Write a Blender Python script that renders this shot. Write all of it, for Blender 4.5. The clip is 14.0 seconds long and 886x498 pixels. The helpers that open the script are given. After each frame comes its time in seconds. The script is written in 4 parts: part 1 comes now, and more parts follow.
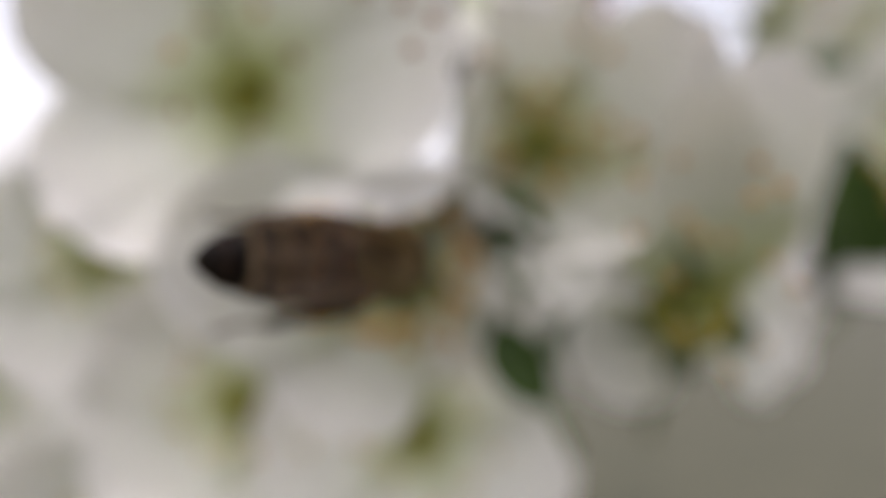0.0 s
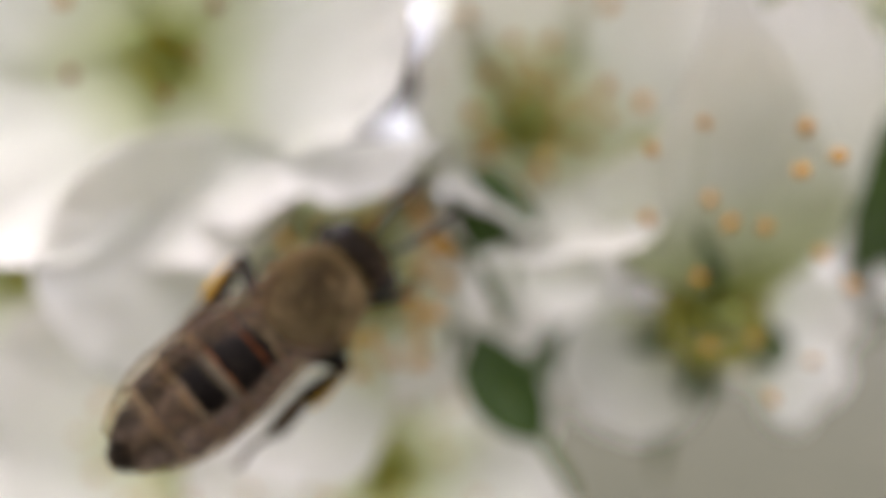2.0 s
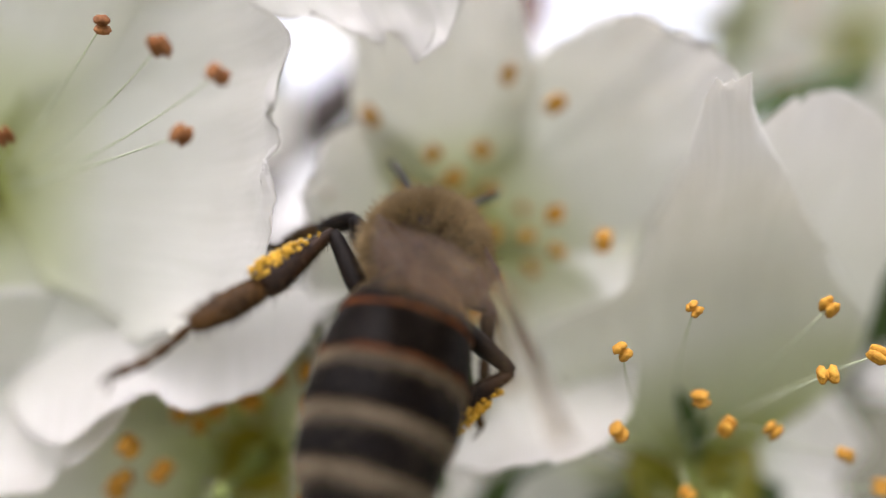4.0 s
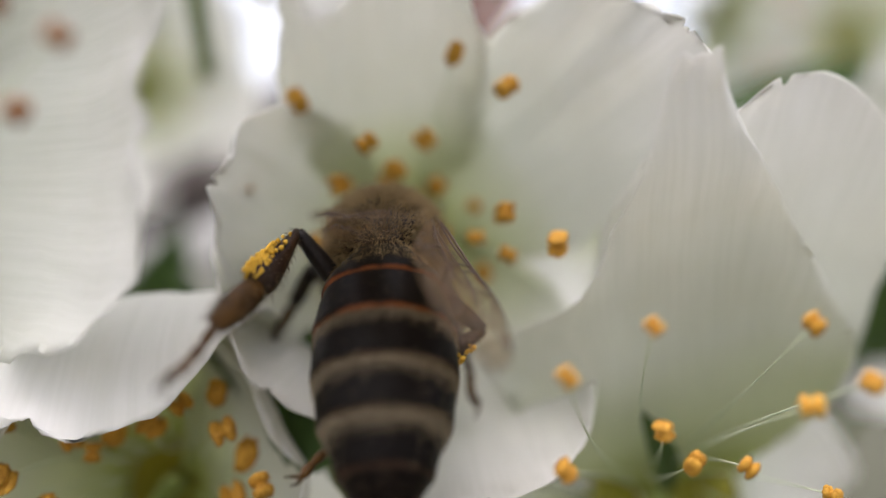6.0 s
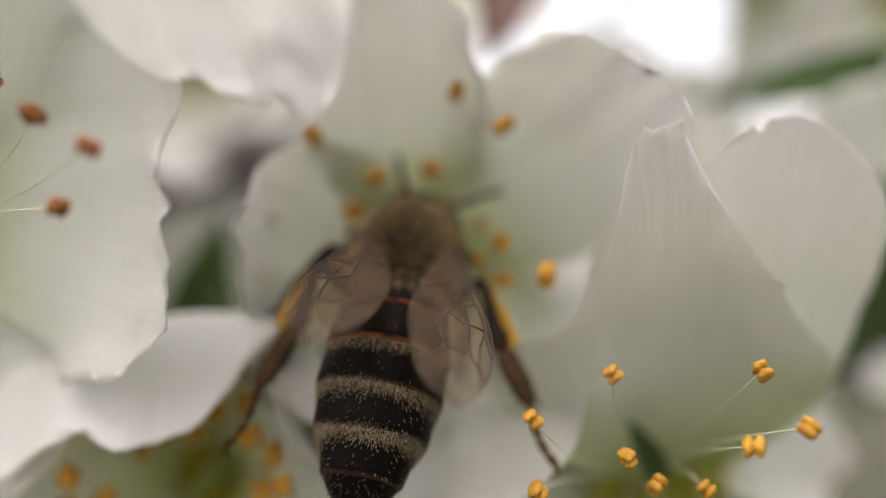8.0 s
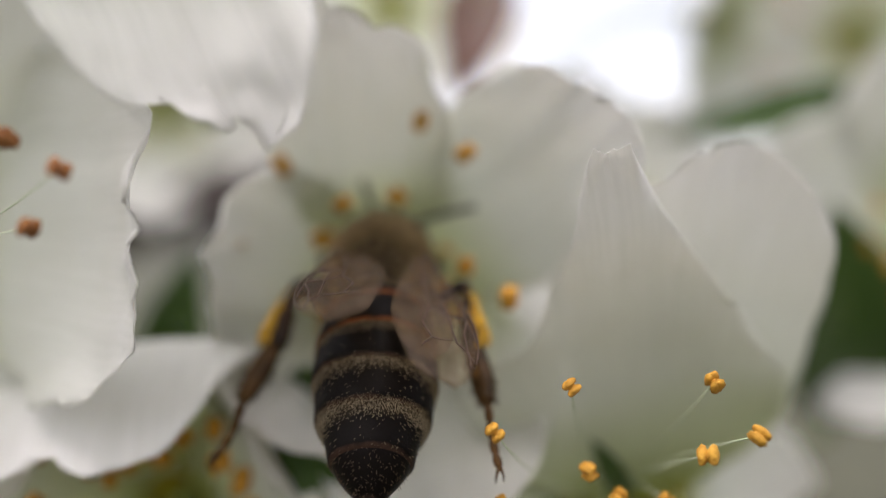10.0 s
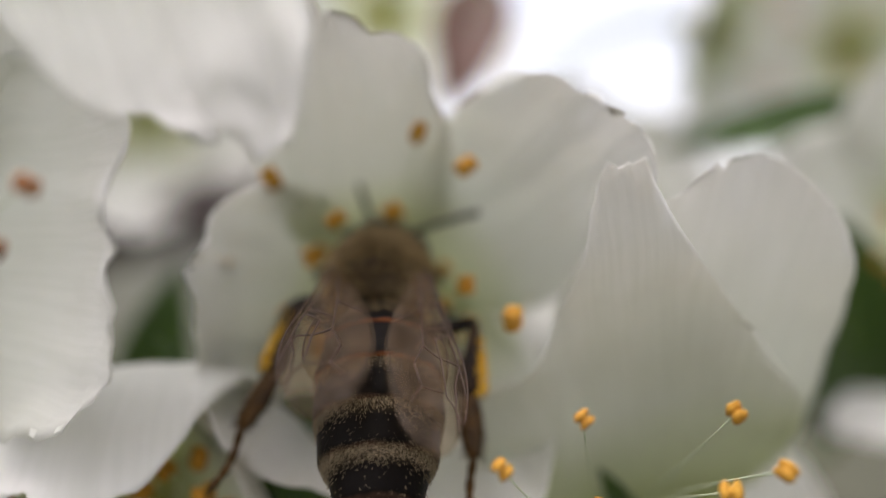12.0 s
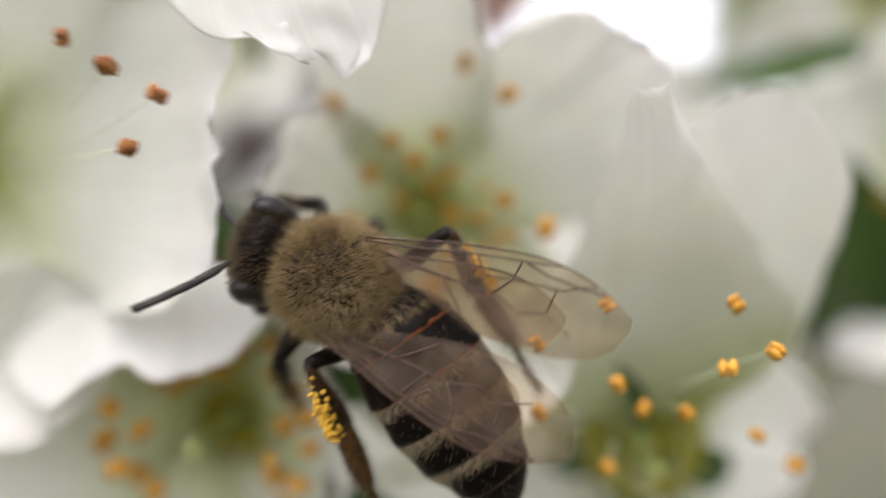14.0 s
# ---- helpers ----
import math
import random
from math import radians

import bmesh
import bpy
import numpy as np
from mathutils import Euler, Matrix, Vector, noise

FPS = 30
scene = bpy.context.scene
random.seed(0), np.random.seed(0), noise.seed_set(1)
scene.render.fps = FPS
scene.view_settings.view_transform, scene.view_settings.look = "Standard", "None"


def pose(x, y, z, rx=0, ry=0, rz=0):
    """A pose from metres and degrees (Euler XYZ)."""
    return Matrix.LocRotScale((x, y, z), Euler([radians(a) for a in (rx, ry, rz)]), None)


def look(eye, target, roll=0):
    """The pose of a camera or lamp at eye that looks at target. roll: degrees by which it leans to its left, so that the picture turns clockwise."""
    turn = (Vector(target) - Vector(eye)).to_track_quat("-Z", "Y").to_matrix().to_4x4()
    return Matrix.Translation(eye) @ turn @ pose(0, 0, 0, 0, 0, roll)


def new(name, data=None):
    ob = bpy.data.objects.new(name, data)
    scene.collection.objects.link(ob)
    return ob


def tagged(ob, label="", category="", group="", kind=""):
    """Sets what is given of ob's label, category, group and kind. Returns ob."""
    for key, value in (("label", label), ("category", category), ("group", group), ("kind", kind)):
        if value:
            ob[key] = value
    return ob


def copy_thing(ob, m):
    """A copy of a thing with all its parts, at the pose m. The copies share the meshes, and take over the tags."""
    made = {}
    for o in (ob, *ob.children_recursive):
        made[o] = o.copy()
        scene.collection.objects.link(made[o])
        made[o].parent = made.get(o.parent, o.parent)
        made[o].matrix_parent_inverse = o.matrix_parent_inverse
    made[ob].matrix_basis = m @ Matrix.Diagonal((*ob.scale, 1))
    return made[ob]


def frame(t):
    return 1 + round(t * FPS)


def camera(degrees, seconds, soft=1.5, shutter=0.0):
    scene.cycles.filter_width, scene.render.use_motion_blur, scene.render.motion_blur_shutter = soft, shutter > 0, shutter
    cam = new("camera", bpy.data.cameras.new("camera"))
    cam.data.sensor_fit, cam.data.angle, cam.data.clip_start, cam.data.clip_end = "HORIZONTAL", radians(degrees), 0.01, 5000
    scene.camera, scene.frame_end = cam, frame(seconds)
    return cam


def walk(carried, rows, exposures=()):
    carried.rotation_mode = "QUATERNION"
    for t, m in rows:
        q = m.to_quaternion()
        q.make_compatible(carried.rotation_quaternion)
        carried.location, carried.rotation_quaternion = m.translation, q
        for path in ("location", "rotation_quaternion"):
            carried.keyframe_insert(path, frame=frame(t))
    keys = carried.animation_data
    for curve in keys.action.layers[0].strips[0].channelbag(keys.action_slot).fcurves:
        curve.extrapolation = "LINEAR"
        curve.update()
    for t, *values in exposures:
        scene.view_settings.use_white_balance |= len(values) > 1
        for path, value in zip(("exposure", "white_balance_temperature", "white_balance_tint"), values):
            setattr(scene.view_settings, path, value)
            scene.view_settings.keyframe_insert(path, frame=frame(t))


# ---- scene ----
# Honey bee on white cherry blossom. Plan numbers are in millimetres; M turns them into metres.
M = 0.001


def mm(*v):
    return Vector(v) * M


# camera ---------------------------------------------------------------
cam = camera(60, 14.0, soft=1.2, shutter=0.3)
cam.data.dof.use_dof = True
cam.data.dof.focus_distance = 25.2 * M
cam.data.dof.aperture_fstop = 14.0
cam.data.dof.aperture_blades = 0

PATH = [
    (0, (-6.64, -54.80, -12.54), (-8.35, -24.86, -11.90), 3.57),
    (0.5, (-5.63, -51.63, -11.20), (-6.92, -21.69, -9.64), 3.48),
    (1, (-4.73, -49.66, -12.14), (-6.12, -19.74, -10.37), 3.68),
    (1.5, (-5.20, -46.73, -11.66), (-6.07, -16.78, -10.31), 3.66),
    (2, (-5.62, -44.22, -13.52), (-7.05, -14.29, -12.08), 2.79),
    (2.5, (-5.12, -42.50, -10.17), (-7.47, -12.60, -10.97), 1.89),
    (3, (-4.97, -36.26, -5.48), (-5.60, -6.28, -4.69), 0.68),
    (5.3, (-2.61, -32.45, -3.89), (-1.78, -2.47, -3.19), 0.72),
    (5.5, (-2.33, -31.71, -4.46), (-1.88, -1.71, -4.39), 1.01),
    (6, (-1.99, -29.71, -3.88), (-1.14, 0.27, -3.12), 1.01),
    (6.5, (-2.42, -30.58, -2.73), (-1.12, -0.64, -1.25), 0.72),
    (7, (-2.37, -31.25, -1.42), (-1.21, -1.36, 0.83), 0.35),
    (7.5, (-1.92, -33.28, -1.70), (-1.43, -3.34, 0.08), -0.39),
    (8, (0.25, -32.53, -0.10), (-1.13, -2.62, -1.88), 0.78),
    (8.2, (0.51, -32.28, -0.69), (-0.92, -2.34, -2.12), 0.09),
    (10.3, (0.72, -34.11, -0.86), (0.31, -4.12, -0.99), 0.30),
    (10.5, (0.65, -34.67, -1.68), (0.12, -4.68, -2.07), 0.51),
    (11, (0.17, -34.06, -1.06), (-0.33, -4.07, -0.32), 0.42),
    (11.5, (0.13, -33.79, -1.01), (-0.76, -3.81, -1.18), 0.86),
    (12, (0.28, -31.65, -0.45), (0.27, -1.65, -0.22), 0.18),
    (12.5, (0.00, -32.00, -0.00), (0.00, -2.00, -0.00), 0.01),
    (13, (0.27, -31.54, -0.26), (0.63, -1.55, -1.05), 0.44),
    (13.5, (-0.62, -31.93, -0.59), (0.06, -1.95, -1.33), 0.95),
    (13.8, (-0.97, -30.95, -1.21), (0.13, -1.06, -3.52), 1.73),
    (14, (-0.73, -36.05, -1.83), (-1.46, -6.12, -3.67), 1.48),
]

walk(cam, [(t, look(mm(*e), mm(*g), r)) for t, e, g, r in PATH],
     exposures=[(t, e, 6420 + warm, 23 if t < 4 else 19) for t, e, warm in (
         (0, 1.25, 40), (0.5, 1.4, 40), (1, 1.6, 40), (1.5, 1.68, 60), (2.5, 1.88, 110), (3, 1.79, -10), (3.2, 1.79, -10), (5.3, 1.5, 20), (5.5, 1.45, 20), (6, 1.66, -40), (6.5, 1.66, -40), (7, 1.18, 300), (7.5, 1.02, 520),
         (8, 1.42, 300), (10.5, 1.38, 50), (11.5, 1.38, 50), (12.5, 1.32, 60), (13, 1.42, 50), (13.5, 1.62, 30), (13.8, 1.64, 40), (14, 1.86, 50))])

# world and sun ----------------------------------------------------------
world = bpy.data.worlds.new("sky")
scene.world = world
world.use_nodes = True
wn, wl = world.node_tree.nodes, world.node_tree.links
sky = wn.new("ShaderNodeTexSky")
sky.sky_type = "NISHITA"
sky.sun_disc = False
sky.sun_elevation = radians(67)
sky.sun_rotation = radians(-146)
sky.dust_density = 4.0
sky.air_density = 1.5
wn["Background"].inputs["Strength"].default_value = 0.15
# thin overcast: the blue is mostly washed out
grey = wn.new("ShaderNodeRGBToBW")
wl.new(sky.outputs["Color"], grey.inputs[0])
cloud = wn.new("ShaderNodeMixRGB")
cloud.inputs[0].default_value = 0.75
wl.new(sky.outputs["Color"], cloud.inputs[1])
wl.new(grey.outputs[0], cloud.inputs[2])
wl.new(cloud.outputs[0], wn["Background"].inputs["Color"])

sun = new("sun", bpy.data.lights.new("sun", "SUN"))
sun.data.energy = 0.38
sun.data.angle = radians(90)
sun.data.color = (1.0, 0.96, 0.9)
# a sun behind cloud, high on the camera's side
sun.matrix_world = look(Vector((-0.3, -0.45, 1.25)), Vector((0, 0, 0)))

# materials ----------------------------------------------------------------
def material(name):
    m = bpy.data.materials.new(name)
    m.use_nodes = True
    nt = m.node_tree
    return m, nt, nt.nodes, nt.links, nt.nodes["Principled BSDF"]


def ramp(n, l, src, stops):
    r = n.new("ShaderNodeValToRGB")
    els = r.color_ramp.elements
    while len(els) < len(stops):
        els.new(0.5)
    for el, (p, c) in zip(els, stops):
        el.position, el.color = p, (*c, 1)
    l.new(src, r.inputs[0])
    return r.outputs[0]


def noise_tex(n, l, scale, detail=4.0, vec=None, rough=0.55):
    t = n.new("ShaderNodeTexNoise")
    t.inputs["Scale"].default_value, t.inputs["Detail"].default_value = scale, detail
    t.inputs["Roughness"].default_value = rough
    if vec is not None:
        l.new(vec, t.inputs["Vector"])
    return t.outputs["Fac"]


def math_node(n, l, op, a, b):
    t = n.new("ShaderNodeMath")
    t.operation = op
    for i, v in enumerate((a, b)):
        if isinstance(v, (int, float)):
            t.inputs[i].default_value = v
        else:
            l.new(v, t.inputs[i])
    return t.outputs[0]


def mix(n, l, kind, fac, a, b):
    t = n.new("ShaderNodeMixRGB")
    t.blend_type = kind
    for i, v in enumerate((fac, a, b)):
        if isinstance(v, (int, float)):
            t.inputs[i].default_value = v
        elif isinstance(v, tuple):
            t.inputs[i].default_value = (*v, 1)
        else:
            l.new(v, t.inputs[i])
    return t.outputs[0]


def bump(n, l, p, height, strength, dist):
    b = n.new("ShaderNodeBump")
    b.inputs["Strength"].default_value, b.inputs["Distance"].default_value = strength, dist
    l.new(height, b.inputs["Height"])
    l.new(b.outputs[0], p.inputs["Normal"])
    return b.outputs[0]


def stretched_uv(n, l, sx, sy):
    tc = n.new("ShaderNodeTexCoord")
    mp = n.new("ShaderNodeMapping")
    mp.inputs["Scale"].default_value = (sx, sy, 1)
    l.new(tc.outputs["UV"], mp.inputs["Vector"])
    return tc, mp.outputs[0]


def thin_leaf(m, n, l, p, colour, share, glow):
    """Mixes the surface with light that passes through a thin blade."""
    tr = n.new("ShaderNodeBsdfTranslucent")
    l.new(mix(n, l, "MULTIPLY", 1.0, colour, glow), tr.inputs["Color"])
    mx = n.new("ShaderNodeMixShader")
    mx.inputs[0].default_value = share
    l.new(p.outputs[0], mx.inputs[1])
    l.new(tr.outputs[0], mx.inputs[2])
    l.new(mx.outputs[0], n["Material Output"].inputs["Surface"])


def petal_material():
    m, nt, n, l, p = material("white_petal")
    tc, vec = stretched_uv(n, l, 1.2, 14.0)
    veins = noise_tex(n, l, 3.0, 5.0, vec)
    patch = noise_tex(n, l, 260.0, 3.0, tc.outputs["Object"])
    grain = noise_tex(n, l, 5200.0, 3.0, tc.outputs["Object"])
    sep = n.new("ShaderNodeSeparateXYZ")
    l.new(tc.outputs["UV"], sep.inputs[0])
    along = ramp(n, l, sep.outputs[0], [(0.0, (0.40, 0.45, 0.10)), (0.14, (0.69, 0.73, 0.51)), (0.38, (0.84, 0.855, 0.80)), (1.0, (0.88, 0.875, 0.86))])
    veined = mix(n, l, "MULTIPLY", 0.25, along, ramp(n, l, veins, [(0.35, (0.80, 0.82, 0.78)), (0.62, (1, 1, 1))]))
    col = mix(n, l, "MULTIPLY", 0.5, veined, ramp(n, l, patch, [(0.3, (0.90, 0.89, 0.86)), (0.7, (1, 1, 1))]))
    l.new(col, p.inputs["Base Color"])
    p.inputs["Roughness"].default_value = 0.42
    p.inputs["Specular IOR Level"].default_value = 0.35
    h = math_node(n, l, "ADD", math_node(n, l, "MULTIPLY", veins, 1.0), math_node(n, l, "MULTIPLY", grain, 0.18))
    bump(n, l, p, h, 0.16, 0.00014)
    thin_leaf(m, n, l, p, col, 0.5, (0.99, 0.98, 0.95))
    return m


def leaf_material(name, dark, light, back):
    m, nt, n, l, p = material(name)
    tc, vec = stretched_uv(n, l, 9.0, 5.0)
    v1 = noise_tex(n, l, 2.0, 5.0, vec)
    v2 = noise_tex(n, l, 150.0, 4.0, tc.outputs["Object"])
    col = mix(n, l, "MIX", v1, dark, light)
    col = mix(n, l, "MULTIPLY", 0.6, col, ramp(n, l, v2, [(0.3, (0.6, 0.65, 0.5)), (0.7, (1, 1, 1))]))
    l.new(col, p.inputs["Base Color"])
    p.inputs["Roughness"].default_value = 0.4
    bump(n, l, p, v1, 0.5, 0.0004)
    thin_leaf(m, n, l, p, col, 0.35, back)
    return m


def plain_material(name, a, b, scale, rough=0.5, bump_d=0.00005, spec=0.4, fine=4.0):
    """Two tones by noise at a coarse and a fine scale."""
    m, nt, n, l, p = material(name)
    tc = n.new("ShaderNodeTexCoord")
    v1 = noise_tex(n, l, scale, 4.0, tc.outputs["Object"])
    v2 = noise_tex(n, l, scale * fine, 3.0, tc.outputs["Object"])
    f = math_node(n, l, "ADD", math_node(n, l, "MULTIPLY", v1, 0.6), math_node(n, l, "MULTIPLY", v2, 0.4))
    l.new(ramp(n, l, f, [(0.35, a), (0.65, b)]), p.inputs["Base Color"])
    p.inputs["Roughness"].default_value = rough
    p.inputs["Specular IOR Level"].default_value = spec
    bump(n, l, p, f, 0.6, bump_d)
    return m


def tergite_material(name, edge, band):
    """Dark horn-like back plate: brown rear rim, a dusty pale zone in front of it where the plate is haired."""
    m, nt, n, l, p = material(name)
    tc = n.new("ShaderNodeTexCoord")
    sep = n.new("ShaderNodeSeparateXYZ")
    l.new(tc.outputs["UV"], sep.inputs[0])
    v = noise_tex(n, l, 1400.0, 4.0, tc.outputs["Object"])
    fine = noise_tex(n, l, 9000.0, 2.0, tc.outputs["Object"])
    u = math_node(n, l, "ADD", sep.outputs[0], math_node(n, l, "MULTIPLY", math_node(n, l, "SUBTRACT", v, 0.5), 0.22))
    base = ramp(n, l, u, [(0.0, band), (0.30, band), (0.46, (0.005, 0.0036, 0.003)), (0.9, (0.004, 0.003, 0.0025)), (0.955, edge), (1.0, edge)])
    col = mix(n, l, "MULTIPLY", 0.5, base, ramp(n, l, fine, [(0.3, (0.45, 0.45, 0.45)), (0.7, (1, 1, 1))]))
    l.new(col, p.inputs["Base Color"])
    p.inputs["Roughness"].default_value = 0.42
    p.inputs["Specular IOR Level"].default_value = 0.05
    bump(n, l, p, fine, 0.5, 0.00003)
    return m


def wing_material():
    m, nt, n, l, p = material("wing_membrane")
    tc = n.new("ShaderNodeTexCoord")
    v = noise_tex(n, l, 900.0, 4.0, tc.outputs["Object"])
    p.inputs["Roughness"].default_value = 0.38
    p.inputs["Specular IOR Level"].default_value = 0.35
    l.new(ramp(n, l, v, [(0.3, (0.12, 0.085, 0.058)), (0.7, (0.21, 0.155, 0.11))]), p.inputs["Base Color"])
    bump(n, l, p, v, 0.35, 0.0001)
    clear = n.new("ShaderNodeBsdfTransparent")
    clear.inputs["Color"].default_value = (0.95, 0.91, 0.84, 1)
    mx = n.new("ShaderNodeMixShader")
    l.new(ramp(n, l, v, [(0.3, (0.08, 0.08, 0.08)), (0.7, (0.18, 0.18, 0.18))]), mx.inputs[0])
    l.new(clear.outputs[0], mx.inputs[1])
    l.new(p.outputs[0], mx.inputs[2])
    l.new(mx.outputs[0], n["Material Output"].inputs["Surface"])
    return m


PETAL = petal_material()
LEAF = leaf_material("young_leaf", (0.035, 0.08, 0.013), (0.08, 0.15, 0.026), (0.9, 1.0, 0.35))
SEPAL = leaf_material("sepal_green", (0.06, 0.12, 0.03), (0.11, 0.17, 0.05), (0.9, 1.0, 0.4))
BUD_SCALE = leaf_material("bud_scale", (0.10, 0.035, 0.028), (0.17, 0.08, 0.04), (1.0, 0.6, 0.4))
FILAMENT = plain_material("filament", (0.50, 0.57, 0.38), (0.66, 0.70, 0.54), 600.0, 0.45)
ANTHER = plain_material("anther_yellow", (0.38, 0.17, 0.015), (0.60, 0.32, 0.035), 2500.0, 0.75, 0.00012)
ANTHER_OLD = plain_material("anther_brown", (0.17, 0.055, 0.015), (0.36, 0.15, 0.04), 2500.0, 0.75, 0.00012)
CENTRE = plain_material("nectar_cup", (0.19, 0.18, 0.01), (0.37, 0.31, 0.03), 700.0, 0.4)
CENTRE_GREEN = plain_material("nectar_cup_green", (0.10, 0.11, 0.008), (0.28, 0.25, 0.02), 700.0, 0.4)
CENTRE_RIPE = plain_material("nectar_cup_yellow", (0.34, 0.25, 0.02), (0.50, 0.36, 0.04), 700.0, 0.45)
PISTIL = plain_material("pistil_green", (0.24, 0.32, 0.08), (0.36, 0.42, 0.14), 800.0, 0.45)
STALK = plain_material("stalk_green", (0.08, 0.14, 0.03), (0.16, 0.20, 0.06), 400.0, 0.5)
BARK = plain_material("bark", (0.045, 0.036, 0.034), (0.13, 0.105, 0.10), 160.0, 0.85, 0.0006)
GRASS = plain_material("meadow", (0.032, 0.036, 0.017), (0.075, 0.072, 0.042), 1.2, 0.9, 0.02)
CHITIN = plain_material("black_chitin", (0.004, 0.003, 0.0025), (0.012, 0.008, 0.006), 1500.0, 0.45, 0.00003, 0.10)
SHIN = plain_material("amber_black_chitin", (0.006, 0.004, 0.003), (0.035, 0.016, 0.006), 700.0, 0.42, 0.00003, 0.15)
BROWN = plain_material("brown_chitin", (0.016, 0.008, 0.002), (0.090, 0.042, 0.009), 1500.0, 0.45, 0.00003, 0.15)
ANTENNA = plain_material("antenna_chitin", (0.022, 0.020, 0.019), (0.06, 0.055, 0.05), 1500.0, 0.5, 0.00003, 0.2)
EYE = plain_material("compound_eye", (0.010, 0.008, 0.008), (0.02, 0.016, 0.014), 9000.0, 0.3, 0.00002, 0.25)
FUR = plain_material("tan_fur", (0.18, 0.122, 0.055), (0.37, 0.27, 0.13), 1200.0, 0.7)
HEAD_FUR = plain_material("brown_fur", (0.045, 0.03, 0.015), (0.12, 0.08, 0.04), 1200.0, 0.7)
PALE_FUR = plain_material("grey_fur", (0.16, 0.125, 0.075), (0.36, 0.29, 0.19), 1200.0, 0.7)
POLLEN = plain_material("pollen", (0.55, 0.30, 0.02), (0.80, 0.50, 0.06), 4000.0, 0.85, 0.0001)
VEIN = plain_material("wing_vein", (0.035, 0.018, 0.010), (0.07, 0.035, 0.02), 1500.0, 0.4)
WING = wing_material()
TAN = (0.03, 0.023, 0.015)
DARK = (0.005, 0.0036, 0.003)
TERGITE_FRONT = tergite_material("tergite_front", (0.16, 0.052, 0.018), DARK)
TERGITE_BANDED = tergite_material("tergite_banded", (0.035, 0.02, 0.014), TAN)
TERGITE_END = tergite_material("tergite_end", (0.02, 0.014, 0.010), DARK)


# building helpers ---------------------------------------------------------
def part(name, bm, mat, parent=None, label="", smooth=True):
    """Links a bmesh as one mesh object under a thing or a part."""
    me = bpy.data.meshes.new(name)
    bm.to_mesh(me)
    bm.free()
    if smooth:
        for f in me.polygons:
            f.use_smooth = True
    me.materials.append(mat)
    ob = new(name, me)
    if parent is not None:
        ob.parent = parent
    return tagged(ob, label)


def mesh_part(name, verts, faces, mat, parent=None, label="", smooth=True, uvs=None):
    me = bpy.data.meshes.new(name)
    me.from_pydata([tuple(v) for v in verts], [], faces)
    if uvs is not None:
        uv = me.uv_layers.new(name="UVMap")
        for lp in me.loops:
            uv.data[lp.index].uv = uvs[lp.vertex_index]
    if smooth:
        me.polygons.foreach_set("use_smooth", [True] * len(me.polygons))
    me.materials.append(mat)
    me.update()
    ob = new(name, me)
    if parent is not None:
        ob.parent = parent
    return tagged(ob, label)


def bez(a, b, c, t):
    return a * (1 - t) ** 2 + b * (2 * t * (1 - t)) + c * t * t


def tube(points, radii, sides=8):
    """Vertices and faces of a closed tube along points."""
    verts, faces = [], []
    n = len(points)
    side = None
    for i, p in enumerate(points):
        d = (points[min(i + 1, n - 1)] - points[max(i - 1, 0)]).normalized()
        if side is None:
            side = d.orthogonal().normalized()
        side = (side - d * side.dot(d)).normalized()
        other = d.cross(side)
        for k in range(sides):
            a = 2 * math.pi * k / sides
            verts.append(p + (side * math.cos(a) + other * math.sin(a)) * radii[i])
    for i in range(n - 1):
        for k in range(sides):
            k2 = (k + 1) % sides
            faces.append((i * sides + k, i * sides + k2, (i + 1) * sides + k2, (i + 1) * sides + k))
    faces.append(tuple(range(sides - 1, -1, -1)))
    faces.append(tuple((n - 1) * sides + k for k in range(sides)))
    return verts, faces


def blob(bm, centre, size, turn=None, seg=12, rings=8, rough=0.0, seed=0.0):
    """An ellipsoid with an uneven surface."""
    made = bmesh.ops.create_uvsphere(bm, u_segments=seg, v_segments=rings, radius=1.0)["verts"]
    for v in made:
        k = 1 + rough * noise.noise(v.co * 2.1 + Vector((seed, seed, seed)))
        p = Vector((v.co.x * size[0], v.co.y * size[1], v.co.z * size[2])) * k
        if turn is not None:
            p = turn @ p
        v.co = centre + p
    return made


def lathe_x(profile, seg=28, flat=1.0, droop=None):
    """A body of rings round the x axis: profile of (x, radius y, radius z, centre z), in millimetres. Ring lies by ring; returns verts, faces, uvs."""
    verts, faces, uvs = [], [], []
    n = len(profile)
    for i, (x, ry, rz, cz) in enumerate(profile):
        for k in range(seg):
            a = 2 * math.pi * k / seg
            verts.append(mm(x, ry * math.cos(a), cz + rz * math.sin(a)))
            uvs.append((i / (n - 1), k / seg))
    for i in range(n - 1):
        for k in range(seg):
            k2 = (k + 1) % seg
            faces.append((i * seg + k, i * seg + k2, (i + 1) * seg + k2, (i + 1) * seg + k))
    faces.append(tuple(range(seg - 1, -1, -1)))
    faces.append(tuple((n - 1) * seg + k for k in range(seg)))
    return verts, faces, uvs


